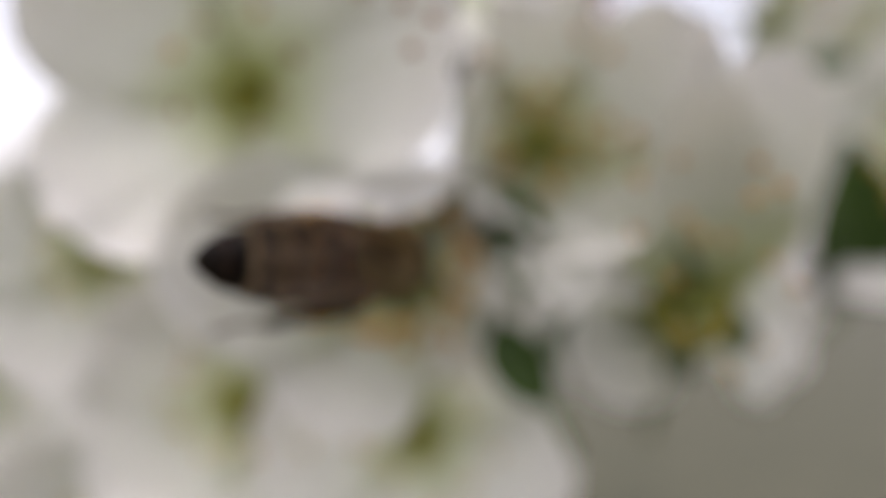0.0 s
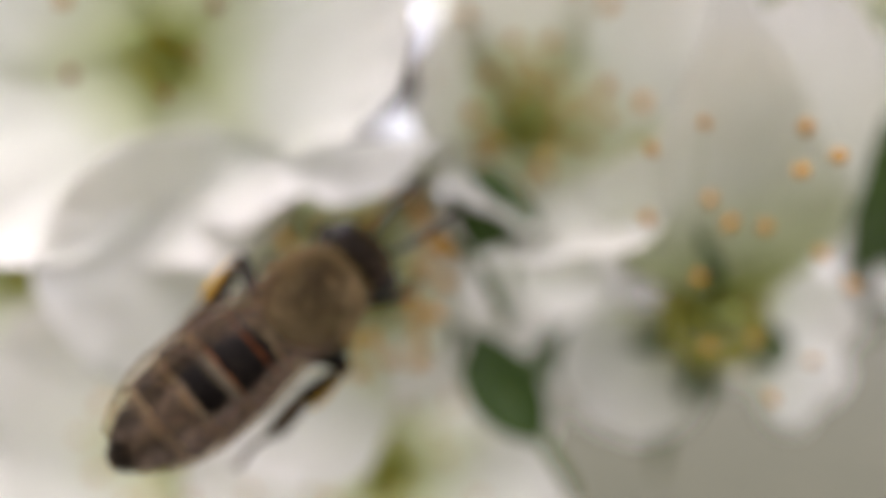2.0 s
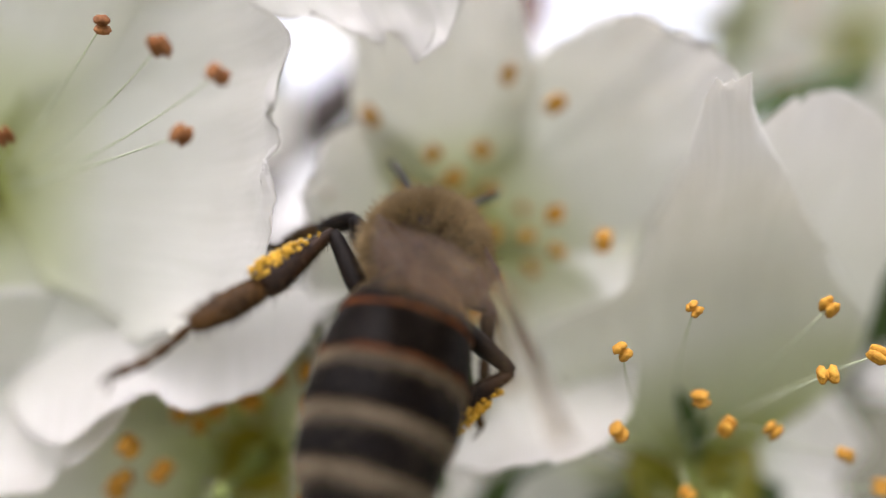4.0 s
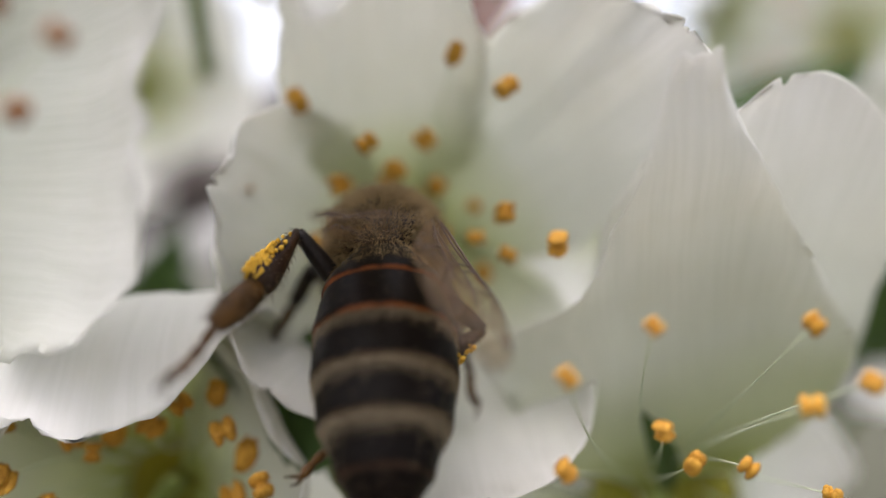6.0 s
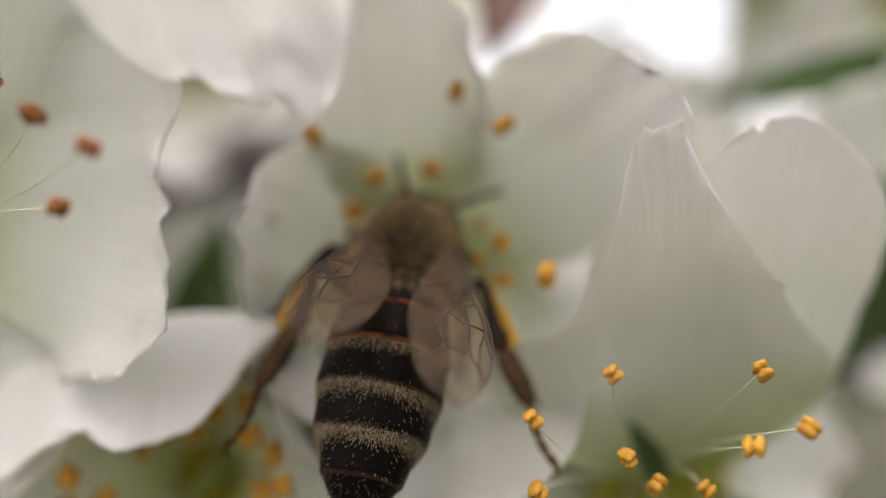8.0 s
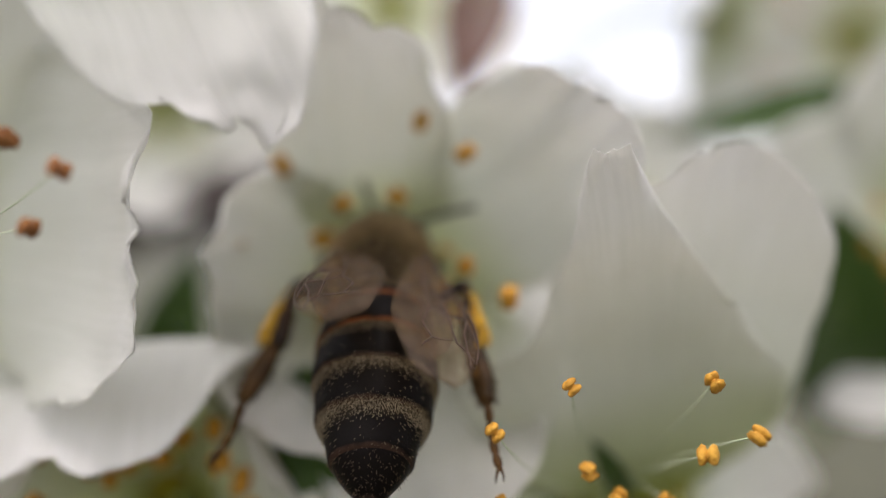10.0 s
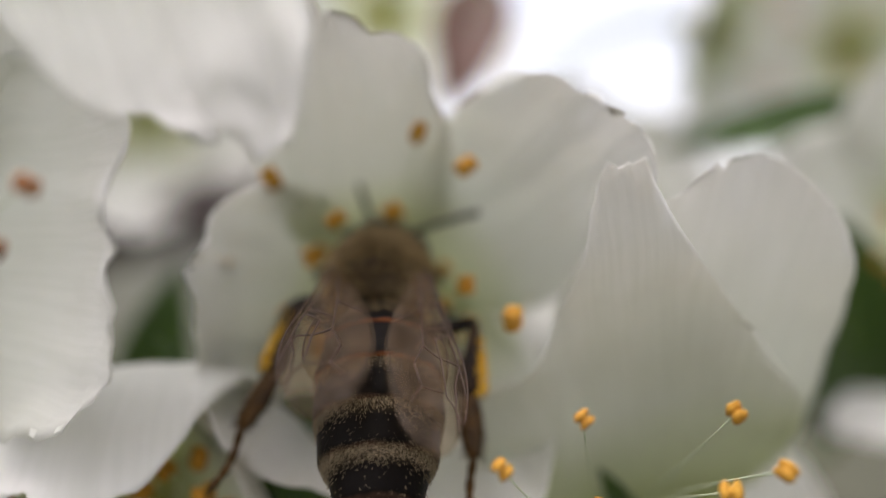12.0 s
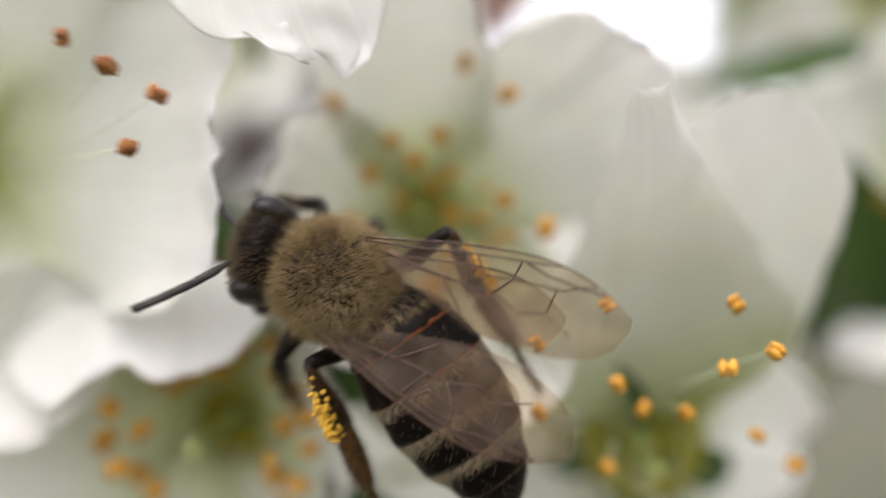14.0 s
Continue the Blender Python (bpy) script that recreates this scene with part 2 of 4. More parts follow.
def hairs(spots, length, width, lean, rng, spread=0.35):
    """Thin three-sided hairs from (place, normal) pairs; lean is a push given to every hair."""
    verts, faces = [], []
    for p, nrm in spots:
        d = (nrm + lean + Vector((rng.uniform(-1, 1), rng.uniform(-1, 1), rng.uniform(-1, 1))) * spread).normalized()
        s = d.orthogonal().normalized() * width
        o = d.cross(s)
        ln = length * rng.uniform(0.55, 1.15)
        bend = Vector((rng.uniform(-1, 1), rng.uniform(-1, 1), rng.uniform(-1, 1))) * ln * 0.15
        i = len(verts)
        verts += [p + s, p - s * 0.5 + o * 0.87, p - s * 0.5 - o * 0.87, p + d * ln + bend]
        faces += [(i, i + 1, i + 3), (i + 1, i + 2, i + 3), (i + 2, i, i + 3)]
    return verts, faces


def at_pose(place, ahead, back):
    """A pose with x along ahead and z along back (dorsal), in millimetres."""
    x = Vector(ahead).normalized()
    z = Vector(back)
    z = (z - x * z.dot(x)).normalized()
    y = z.cross(x)
    r = Matrix((x, y, z)).transposed().to_4x4()
    return Matrix.Translation(mm(*place)) @ r


# blossoms ------------------------------------------------------------------
def petal(parent, base, tip, width, bow=0.0, cup=0.0, ruffle=0.6, notch=0.8, seed=0, face=(0, -1, 0), curl=0.0, rows=34, cols=26, widest=1.15, blunt=0.55, ragged=1.0, lean=0.0, fold=(0, 0.0, 0.6)):
    """One petal from base to tip (mm). bow lifts the middle towards face, cup lifts the sides, curl rolls the rim, lean slants the end, fold bends a flap of one side outward and back."""
    rng = random.Random(seed)
    a, c = Vector(base), Vector(tip)
    axis = (c - a)
    ln = axis.length
    fwd = axis.normalized()
    f = Vector(face)
    f = (f - fwd * f.dot(fwd)).normalized()
    side = fwd.cross(f).normalized()
    mid = (a + c) * 0.5 + f * bow
    off = Vector((rng.uniform(0, 90), rng.uniform(0, 90), rng.uniform(0, 90)))
    top, uvs = [], []
    for i in range(rows + 1):
        u = 0.5 * (1 - math.cos(math.pi * (i / rows) ** 0.9))
        h = width * 0.5 * (0.10 + 0.90 * math.sin(math.pi * min(u ** widest, 1)) ** blunt) * min(1, 0.6 + u * 2.2)
        peak = 0.5 ** (1 / widest)
        spread = 1.0 if u < peak else h / (width * 0.5)
        for j in range(cols + 1):
            v = 2 * j / cols - 1
            fan = v * spread
            rim = max(abs(v), (u - 0.55) / 0.45) if u > 0.55 else abs(v)
            rim = max(rim, 0)
            uu = u - (notch / ln) * u ** 4 * math.exp(-(v / 0.22) ** 2) + ragged * (0.05 * u ** 3 * noise.noise(Vector(((0.45 * v + 0.55 * fan) * 2.3, seed, 1.7))) + 0.022 * u ** 5 * noise.noise(Vector(((0.45 * v + 0.55 * fan) * 7, seed, 4.4)))) + lean * v * u ** 4 / ln
            edge = 1 + (0.03 + 0.03 * ragged) * noise.noise(Vector((u * 5, v * 2 + seed, 3.1))) + 0.025 * ragged * noise.noise(Vector((u * 17, v * 2 + seed, 7.3)))
            p = bez(a, mid, c, uu) + side * (v * h * edge)
            q = Vector((uu * ln, v * h, 0)) * 0.16 + off
            lift = cup * (v * v) * (h / (width * 0.5)) * (0.35 + 0.65 * u)
            lift += ruffle * (rim ** 3) * noise.noise(q * 2.0) * 1.1 + ruffle * 0.7 * noise.noise(q * 0.9)
            lift += ruffle * 0.22 * (0.25 + rim ** 4) * noise.noise(q * 7.5)
            lift += curl * max(0, rim - 0.72) ** 2 * 12
            # soft creases run out from the base to the rim
            lift += 0.62 * ruffle * u * noise.noise(Vector((fan * 3.4, u * 0.9, seed * 1.3))) + 0.045 * ruffle * u * noise.noise(Vector((fan * 11, u * 1.6, seed * 2.1)))
            over = fold[1] * max(0, v * fold[0] - 0.62) * h * math.exp(-((u - fold[2]) / 0.10) ** 2)
            p += side * (fold[0] * over)
            lift -= over
            top.append(p + f * lift)
            uvs.append((uu, (fan + 1) * 0.5))
    w = cols + 1
    n = len(top)
    norms = []
    for i in range(rows + 1):
        for j in range(w):
            du = top[min(i + 1, rows) * w + j] - top[max(i - 1, 0) * w + j]
            dv = top[i * w + min(j + 1, cols)] - top[i * w + max(j - 1, 0)]
            nn = du.cross(dv)
            norms.append(nn.normalized() if nn.length > 1e-9 else f)
    verts = [p * M for p in top] + [(p - k * 0.025) * M for p, k in zip(top, norms)]
    faces = []
    for i in range(rows):
        for j in range(cols):
            q = (i * w + j, i * w + j + 1, (i + 1) * w + j + 1, (i + 1) * w + j)
            faces.append(q)
            faces.append(tuple(n + k for k in reversed(q)))
    ring = [j for j in range(w)] + [i * w + cols for i in range(1, rows + 1)] + [rows * w + j for j in range(cols - 1, -1, -1)] + [i * w for i in range(rows - 1, 0, -1)]
    for k, s in enumerate(ring):
        t = ring[(k + 1) % len(ring)]
        faces.append((s, n + s, n + t, t))
    ob = mesh_part("petal", verts, faces, PETAL, parent, uvs=uvs + uvs)
    # the thin rim keeps an edge of its own
    for k in range(rows * cols * 2, len(faces)):
        ob.data.polygons[k].use_smooth = False
    return ob


def stamen(parent, base, tip, seed=0, old=False, bend=1.2, size=0.62):
    """A filament with its two-lobed anther on the end."""
    rng = random.Random(seed)
    a, c = Vector(base), Vector(tip)
    off = Vector((rng.uniform(-1, 1), rng.uniform(-1, 1), rng.uniform(-1, 1))) * bend
    mid = (a + c) * 0.5 + off
    pts = [bez(a, mid, c, k / 9) * M for k in range(10)]
    v, f = tube(pts, [(0.055 - 0.025 * k / 9) * M for k in range(10)], 6)
    fil = mesh_part("stamen", v, f, FILAMENT, parent)
    bm = bmesh.new()
    way = (c - mid).normalized()
    q = way.to_track_quat("X", "Z").to_matrix() @ Euler((rng.uniform(-1.5, 1.5), rng.uniform(-0.9, 0.9), rng.uniform(-0.9, 0.9))).to_matrix()
    k = size * rng.uniform(0.88, 1.12)
    for s in (-1, 1):
        for d in (-1, 1):
            blob(bm, (c + q @ Vector((0, s * 0.26 * k, d * 0.11 * k))) * M, (0.62 * k * M, 0.25 * k * M, 0.32 * k * M), q, 10, 7, 0.30, seed + s + 2 * d)
    blob(bm, c * M, (0.36 * k * M, 0.2 * k * M, 0.26 * k * M), q, 8, 5, 0.1, seed)
    part("anther", bm, ANTHER_OLD if old else ANTHER, fil)
    return fil


def calyx(parent, centre, facing, seed=0, sepals=5, cup=None, size=1.0):
    """Nectar cup, pistil, sepals and stalk behind a blossom that faces along facing."""
    rng = random.Random(seed)
    c, f = Vector(centre), Vector(facing).normalized()
    s = f.orthogonal().normalized()
    o = f.cross(s)
    prof = [(-4.6, 0.55), (-4.2, 1.0), (-3.2, 1.55), (-1.6, 1.75), (-0.3, 2.45), (0.1, 2.6), (0.05, 2.0), (-0.8, 1.4), (-1.3, 0.5)]
    verts, faces = [], []
    seg = 20
    for d, r in prof:
        for k in range(seg):
            t = 2 * math.pi * k / seg
            verts.append((c + f * d + (s * math.cos(t) + o * math.sin(t)) * r * size) * M)
    for i in range(len(prof) - 1):
        for k in range(seg):
            k2 = (k + 1) % seg
            faces.append((i * seg + k, i * seg + k2, (i + 1) * seg + k2, (i + 1) * seg + k))
    faces.append(tuple((len(prof) - 1) * seg + k for k in range(seg)))
    mesh_part("nectar_cup", verts, faces, cup or CENTRE, parent)
    pts = [c + f * (-1.2 + 7.5 * k / 8) + s * 0.5 * math.sin(k * 0.35) for k in range(9)]
    v, fc = tube([p * M for p in pts], [r * M for r in (0.55, 0.6, 0.42, 0.24, 0.2, 0.19, 0.19, 0.3, 0.36)], 8)
    mesh_part("pistil", v, fc, PISTIL, parent)
    for k in range(sepals):
        t = 2 * math.pi * (k + 0.5) / sepals + rng.uniform(-0.15, 0.15)
        out = s * math.cos(t) + o * math.sin(t)
        blade(parent, "sepal", c + out * 1.6 - f * 0.8, c + out * 6.2 - f * rng.uniform(1.8, 3.6), 2.7, SEPAL, f, 0.5, seed + k)
    pts = [c - f * (4.3 + 3.0 * k) + Vector((0, 0, -0.35 * k * k)) for k in range(7)]
    v, fc = tube([p * M for p in pts], [0.5 * M] * 7, 8)
    mesh_part("stalk", v, fc, STALK, parent)


def blade(parent, name, base, tip, width, mat, face, bow, seed, rows=12, cols=6, fold=0.5):
    """A pointed leaf or sepal with a folded midrib and a fine uneven margin."""
    a, c = Vector(base), Vector(tip)
    fwd = (c - a).normalized()
    f = Vector(face)
    f = (f - fwd * f.dot(fwd)).normalized()
    side = fwd.cross(f)
    mid = (a + c) * 0.5 + f * bow * (c - a).length * 0.3
    verts, uvs, faces = [], [], []
    w = cols + 1
    for i in range(rows + 1):
        u = i / rows
        h = width * 0.5 * max(0.03, math.sin(math.pi * u ** 0.85) ** 0.9)
        for j in range(w):
            v = 2 * j / cols - 1
            tooth = 1 + 0.06 * math.sin(u * 70 + seed) * abs(v)
            p = bez(a, mid, c, u) + side * (v * h * tooth) + f * (abs(v) * h * fold + width * 0.05 * noise.noise(Vector((u * 4, v * 2, seed))))
            verts.append(p * M)
            uvs.append((u, (v + 1) / 2))
    n = len(verts)
    th = f * (max(0.12, width * 0.015) * M)
    verts += [p - th for p in verts]
    for i in range(rows):
        for j in range(cols):
            q = (i * w + j, i * w + j + 1, (i + 1) * w + j + 1, (i + 1) * w + j)
            faces.append(q)
            faces.append(tuple(n + k for k in reversed(q)))
    ring = [j for j in range(w)] + [i * w + cols for i in range(1, rows + 1)] + [rows * w + j for j in range(cols - 1, -1, -1)] + [i * w for i in range(rows - 1, 0, -1)]
    for k, s in enumerate(ring):
        t = ring[(k + 1) % len(ring)]
        faces.append((s, n + s, n + t, t))
    return mesh_part(name, verts, faces, mat, parent, uvs=uvs + uvs)


def blossom(label, group="blossoms in the cluster"):
    ob = new("cherry_blossom")
    ob.empty_display_size = 0.002
    return tagged(ob, label, "blossom", group)


def fill_stamens(parent, centre, facing, count, reach, spread, seed, old=0.0, size=0.62):
    """A loose ring of stamens about the cup."""
    rng = random.Random(seed)
    c, f = Vector(centre), Vector(facing).normalized()
    s = f.orthogonal().normalized()
    o = f.cross(s)
    for k in range(count):
        t = 2 * math.pi * (k + rng.uniform(-0.35, 0.35)) / count
        out = s * math.cos(t) + o * math.sin(t)
        r = spread * rng.uniform(0.25, 1.0)
        h = reach * rng.uniform(0.65, 1.05)
        stamen(parent, c + out * 1.8, c + out * (1.8 + r) + f * h, seed * 37 + k, rng.random() < old, 1.0, size)


def toward(parent, centre, tips, seed, old=False, bend=1.0, size=0.62):
    """Stamens whose anthers stand at given places."""
    c = Vector(centre)
    for k, tip in enumerate(tips):
        out = Vector(tip) - c
        flat = Vector((out.x, 0, out.z))
        flat = flat.normalized() if flat.length > 0.01 else Vector((1, 0, 0))
        stamen(parent, c + flat * 1.7, tip, seed + k, old, bend, size)


# the large structure ---------------------------------------------------------
def ground():
    bm = bmesh.new()
    bmesh.ops.create_grid(bm, x_segments=60, y_segments=60, size=400)
    for v in bm.verts:
        far = v.co.length
        v.co.z = 0.25 * noise.noise(v.co * 0.08) if far < 200 else 0.0
    ob = part("ground", bm, GRASS)
    ob.location = (0, 0, -1.7)
    tagged(ob, "rough green meadow grass under the tree", "ground", kind="structure")


ground()


# the blossom that the bee feeds on
def blossom_fed():
    ob = blossom("open white cherry blossom with yellow anthers, visited by a bee")
    c = (-2.8, 9.0, -2.7)
    petal(ob, (-3.0, 7.4, -1.6), (-4.2, -3.2, 8.6), 8.6, bow=-2.6, cup=1.0, ruffle=1.0, notch=0.8, seed=11, curl=0.1, widest=1.05, blunt=0.42, ragged=2.4)
    petal(ob, (-1.6, 9.0, -2.2), (6.8, -3.8, 4.5), 9.6, bow=-3.0, cup=0.6, ruffle=0.9, notch=0.3, seed=16, curl=0.1, widest=1.15, blunt=0.36, ragged=1.6)
    petal(ob, (-1.8, 8.6, -3.4), (0.6, -3.6, -12.2), 11.5, bow=-3.0, cup=1.0, ruffle=0.8, ragged=0.4, notch=0.2, seed=13, curl=0.5, widest=0.95, blunt=0.45)
    petal(ob, (-3.6, 8.4, -3.6), (-7.2, -2.6, -8.2), 12.0, bow=-2.4, cup=1.0, ruffle=0.8, notch=0.5, seed=14, widest=0.95, blunt=0.45, curl=0.3)
    petal(ob, (-4.0, 9.0, -2.4), (-9.9, -2.0, -0.9), 8.8, bow=-2.4, cup=1.0, ruffle=0.8, notch=0.4, seed=15, curl=0.4, widest=0.95, blunt=0.4)
    calyx(ob, c, (0, -1, 0.05), 3, sepals=0, cup=CENTRE_RIPE)
    toward(ob, c, [(1.2, -0.2, 3.2), (-0.8, 0.7, 4.7), (-4.2, 0.5, 1.0), (-1.9, 1.7, 1.4), (-7.1, 1.3, 2.8), (1.2, -0.3, -1.7), (3.0, -1.8, -2.9), (-9.4, 1.9, -0.7),
                   (1.4, 0.2, -3.3), (-5.4, 1.4, -0.6), (-3.1, 2.2, 0.2), (0.2, 1.5, -2.6), (-1.4, 1.8, -4.6), (-2.2, 1.5, -6.0), (-6.3, 2.0, -3.0), (-5.0, 2.5, -4.6), (-4.0, 3.4, -1.8), (-2.3, 3.6, -1.0), (-1.2, 3.3, -2.4)], 100, bend=0.9, size=0.8)
    fill_stamens(ob, (-2.7, 9.0, -3.2), (0, -1, 0), 9, 5.6, 2.2, 43, size=0.72)


# the blossom below and beside it, its stamens standing far out
def blossom_low():
    ob = blossom("open white cherry blossom with long stamens and orange anthers")
    c = (9.5, 6.0, -14.7)
    petal(ob, (10.4, 4.8, -13.0), (5.8, -8.4, 2.1), 13.5, bow=-1.4, cup=0.8, ruffle=0.9, notch=0.0, seed=26, widest=0.47, blunt=1.25, face=(-0.1, -1, 0.2), ragged=0.8, fold=(-1, 1.0, 0.42))
    petal(ob, (12.2, 6.0, -13.4), (10.6, -3.6, 2.7), 12.6, bow=-3.0, cup=0.6, ruffle=0.8, notch=0.0, seed=28, blunt=0.42, ragged=0.6)
    petal(ob, (11.2, 5.6, -15.2), (21.5, 14.0, -17.5), 12.0, bow=-1.0, cup=1.0, ruffle=0.9, notch=0.7, seed=23)
    petal(ob, (9.4, 6.4, -16.4), (10.5, 21.0, -21.0), 11.0, bow=-1.0, cup=1.2, ruffle=0.9, notch=0.7, seed=24)
    petal(ob, (8.0, 6.2, -15.4), (1.8, 9.0, -22.0), 10.0, bow=-2.0, cup=1.2, ruffle=0.9, notch=0.7, seed=25)
    calyx(ob, c, (-0.1, -1, 0.1), 5, cup=CENTRE_GREEN, size=1.35)
    blade(ob, "sepal", (9.2, 4.4, -13.6), (6.9, 0.6, -9.4), 1.4, SEPAL, (0, -1, 0.3), 0.3, 51)
    toward(ob, c, [(4.56, -8.4, -5.4), (2.05, -8.8, -6.8), (5.46, -6.5, -8.7), (2.4, -7.0, -9.8), (9.36, -7.9, -5.3), (8.9, -8.7, -7.5), (10.44, -8.95, -6.8), (8.3, -6.0, -9.9), (6.6, -6.0, -9.8),
                   (5.5, -5.0, -12.5), (11.5, -5.0, -11.0), (13.5, -4.0, -12.5), (9.0, -3.0, -15.5), (6.5, -3.5, -16.0), (12.0, -3.0, -16.5), (9.8, -3.5, -18.5)], 200, size=0.6)


# the blossom that the bee leaves
def blossom_left():
    ob = blossom("open white cherry blossom with crowded yellow stamens")
    c = (-12.5, 4.0, -13.5)
    petal(ob, (-13.6, 3.7, -11.9), (-14.6, -4.4, -9.9), 15.5, bow=10.5, cup=-1.2, ruffle=1.0, ragged=0.4, notch=0.0, seed=31, blunt=0.32, face=(-0.25, -0.2, 1))
    petal(ob, (-11.1, 3.7, -13.0), (-6.4, -1.6, -11.6), 12.5, bow=-3.0, cup=1.2, ruffle=0.9, notch=0.4, seed=32, curl=0.5)
    petal(ob, (-11.5, 3.7, -15.2), (-9.0, 10.0, -21.5), 11.0, bow=-1.0, cup=1.5, ruffle=0.8, notch=0.6, seed=33)
    petal(ob, (-13.7, 3.7, -15.2), (-20.0, 2.0, -25.0), 14.0, bow=-2.0, cup=1.5, ruffle=0.8, notch=0.6, seed=34)
    petal(ob, (-14.3, 3.7, -13.4), (-28.5, -5.0, -12.5), 15.5, bow=-3.0, cup=1.0, ruffle=0.8, notch=0.6, seed=35)
    calyx(ob, c, (0, -1, 0.05), 7, sepals=0)
    fill_stamens(ob, c, (0, -1, 0.0), 34, 6.4, 4.0, 41, size=0.85)


def blossom_far_left():
    ob = blossom("open white cherry blossom with fading brown anthers")
    c = (-25.0, 1.0, -1.0)
    petal(ob, (-23.6, 0.6, 0.0), (-8.9, -9.0, -0.1), 14.0, bow=-3.0, cup=1.0, ruffle=0.9, notch=0.3, seed=51, blunt=0.45, ragged=1.5)
    petal(ob, (-24.6, 0.6, 0.6), (-19.5, -8.0, 14.0), 15.0, bow=-3.0, cup=1.0, ruffle=0.8, notch=0.5, seed=52)
    petal(ob, (-26.4, 0.6, 0.2), (-38.0, -7.0, 7.0), 15.0, bow=-3.0, cup=1.0, ruffle=0.8, notch=0.5, seed=53)
    petal(ob, (-26.0, 0.6, -2.0), (-35.0, -7.0, -11.0), 15.0, bow=-3.0, cup=1.0, ruffle=0.8, notch=0.5, seed=54)
    petal(ob, (-24.2, 0.6, -2.2), (-19.0, -3.0, -12.5), 14.0, bow=-3.0, cup=1.0, ruffle=0.8, notch=0.5, seed=55)
    calyx(ob, c, (0.15, -1, 0.0), 9)
    toward(ob, c, [(-10.4, -12.0, 1.3), (-11.6, -11.4, -0.35), (-12.3, -11.4, 2.25), (-15.0, -9.0, 3.6)], 300, old=True, size=0.6)
    fill_stamens(ob, c, (0.2, -1, 0.0), 7, 7.0, 4.0, 57, old=0.7)


def blossom_upper():
    ob = blossom("open white cherry blossom with a ruffled petal edge hanging over")
    c = (-14.0, -9.0, 17.0)
    petal(ob, (-11.4, -12.0, 14.4), (-5.6, -10.8, 2.8), 8.0, bow=-1.0, cup=0.5, ruffle=0.9, notch=0.0, seed=61, curl=0.15, blunt=0.34, ragged=1.3, lean=-1.3)
    petal(ob, (-12.4, -9.4, 17.6), (1.0, -12.0, 22.0), 14.0, bow=-3.0, cup=1.0, ruffle=0.8, seed=62)
    petal(ob, (-13.8, -9.4, 18.6), (-12.0, -12.0, 33.0), 14.0, bow=-3.0, cup=1.0, ruffle=0.8, seed=63)
    petal(ob, (-15.6, -9.4, 17.6), (-29.0, -12.0, 24.0), 14.0, bow=-3.0, cup=1.0, ruffle=0.8, seed=64)
    petal(ob, (-15.0, -9.4, 15.6), (-23.0, -12.0, 13.0), 12.0, bow=-3.0, cup=1.0, ruffle=0.8, seed=65)
    calyx(ob, c, (0, -1, -0.1), 11)
    fill_stamens(ob, c, (0, -1, 0), 16, 8.5, 5.0, 67)


blossom_fed()
blossom_low()
blossom_left()
blossom_far_left()
blossom_upper()


# blossoms further back in the tree, one shape and its copies
def blossom_back():
    ob = blossom("white cherry blossom further back on the twig", "blossoms further back")
    for k in range(5):
        t = radians(72 * k + 18)
        d = Vector((math.cos(t), 0, math.sin(t)))
        petal(ob, d * 1.4, d * 14.5 + Vector((0, -4.5, 0)), 14.0, bow=-2.0, cup=1.2, ruffle=0.9, notch=0.9, seed=71 + k, rows=14, cols=10)
    calyx(ob, (0, 0, 0), (0, -1, 0), 13)
    fill_stamens(ob, (0, 0, 0), (0, -1, 0), 14, 8.0, 5.5, 73)
    return ob


BACK = [(30, 52, 24, 20, 0, 50), (52, 66, 26, 10, 0, 20), (-6, 50, 25, -20, 10, 50), (-40, 30, 26, 5, 20, 10), (36, 22, 0, 5, -25, 70), (70, 90, 58, 0, -10, 33), 
        (-11.6, 15, -27.8, -20, 0, 44), (-28.5, 16, -26.6, -15, 15, 10), (-46, 22, -14, 0, 30, 63), (16, 56, 4, 0, -5, 57), (-60, 50, 40, 10, 30, 5), (4, 60, -4, 0, 0, 20), (58, 70, 4, 0, -15, 26), (-34, 58, 16, 0, 10, 40), (-44, 26, -44, -10, 20, 12), (-66, 36, -28, 0, 30, 50)]
first = blossom_back()
first.matrix_basis = pose(BACK[0][0] * M, BACK[0][1] * M, BACK[0][2] * M, *BACK[0][3:])
for x, y, z, rx, ry, rz in BACK[1:]:
    copy_thing(first, pose(x * M, y * M, z * M, rx, 0, ry) @ pose(0, 0, 0, 0, rz, 0))


def leaf(base, tip, width, face=(0, -1, 0.3), bow=0.4, seed=0, mat=None, label="young green cherry leaf beside the blossoms"):
    ob = tagged(new("leaf"), label, "leaf", "leaves on the twig")
    ob.empty_display_size = 0.002
    mat = mat or LEAF
    blade(ob, "leaf_blade", base, tip, width, mat, face, bow, seed, 20, 8, 0.35)
    a, c = Vector(base), Vector(tip)
    fwd = (c - a).normalized()
    f = Vector(face)
    f = (f - fwd * f.dot(fwd)).normalized()
    mid = (a + c) * 0.5 + f * bow * (c - a).length * 0.3
    pts = [bez(a, mid, c, k / 12) - f * 0.1 for k in range(12)]
    v, fc = tube([q * M for q in pts], [width * (0.035 - 0.0025 * k) * M for k in range(12)], 6)
    mesh_part("midrib", v, fc, STALK, ob)
    pts = [a - fwd * 0.9 * k - f * 0.12 * k * k for k in range(7)]
    v, fc = tube([q * M for q in pts], [0.4 * M] * 7, 6)
    mesh_part("leaf_stalk", v, fc, STALK, ob)
    return ob


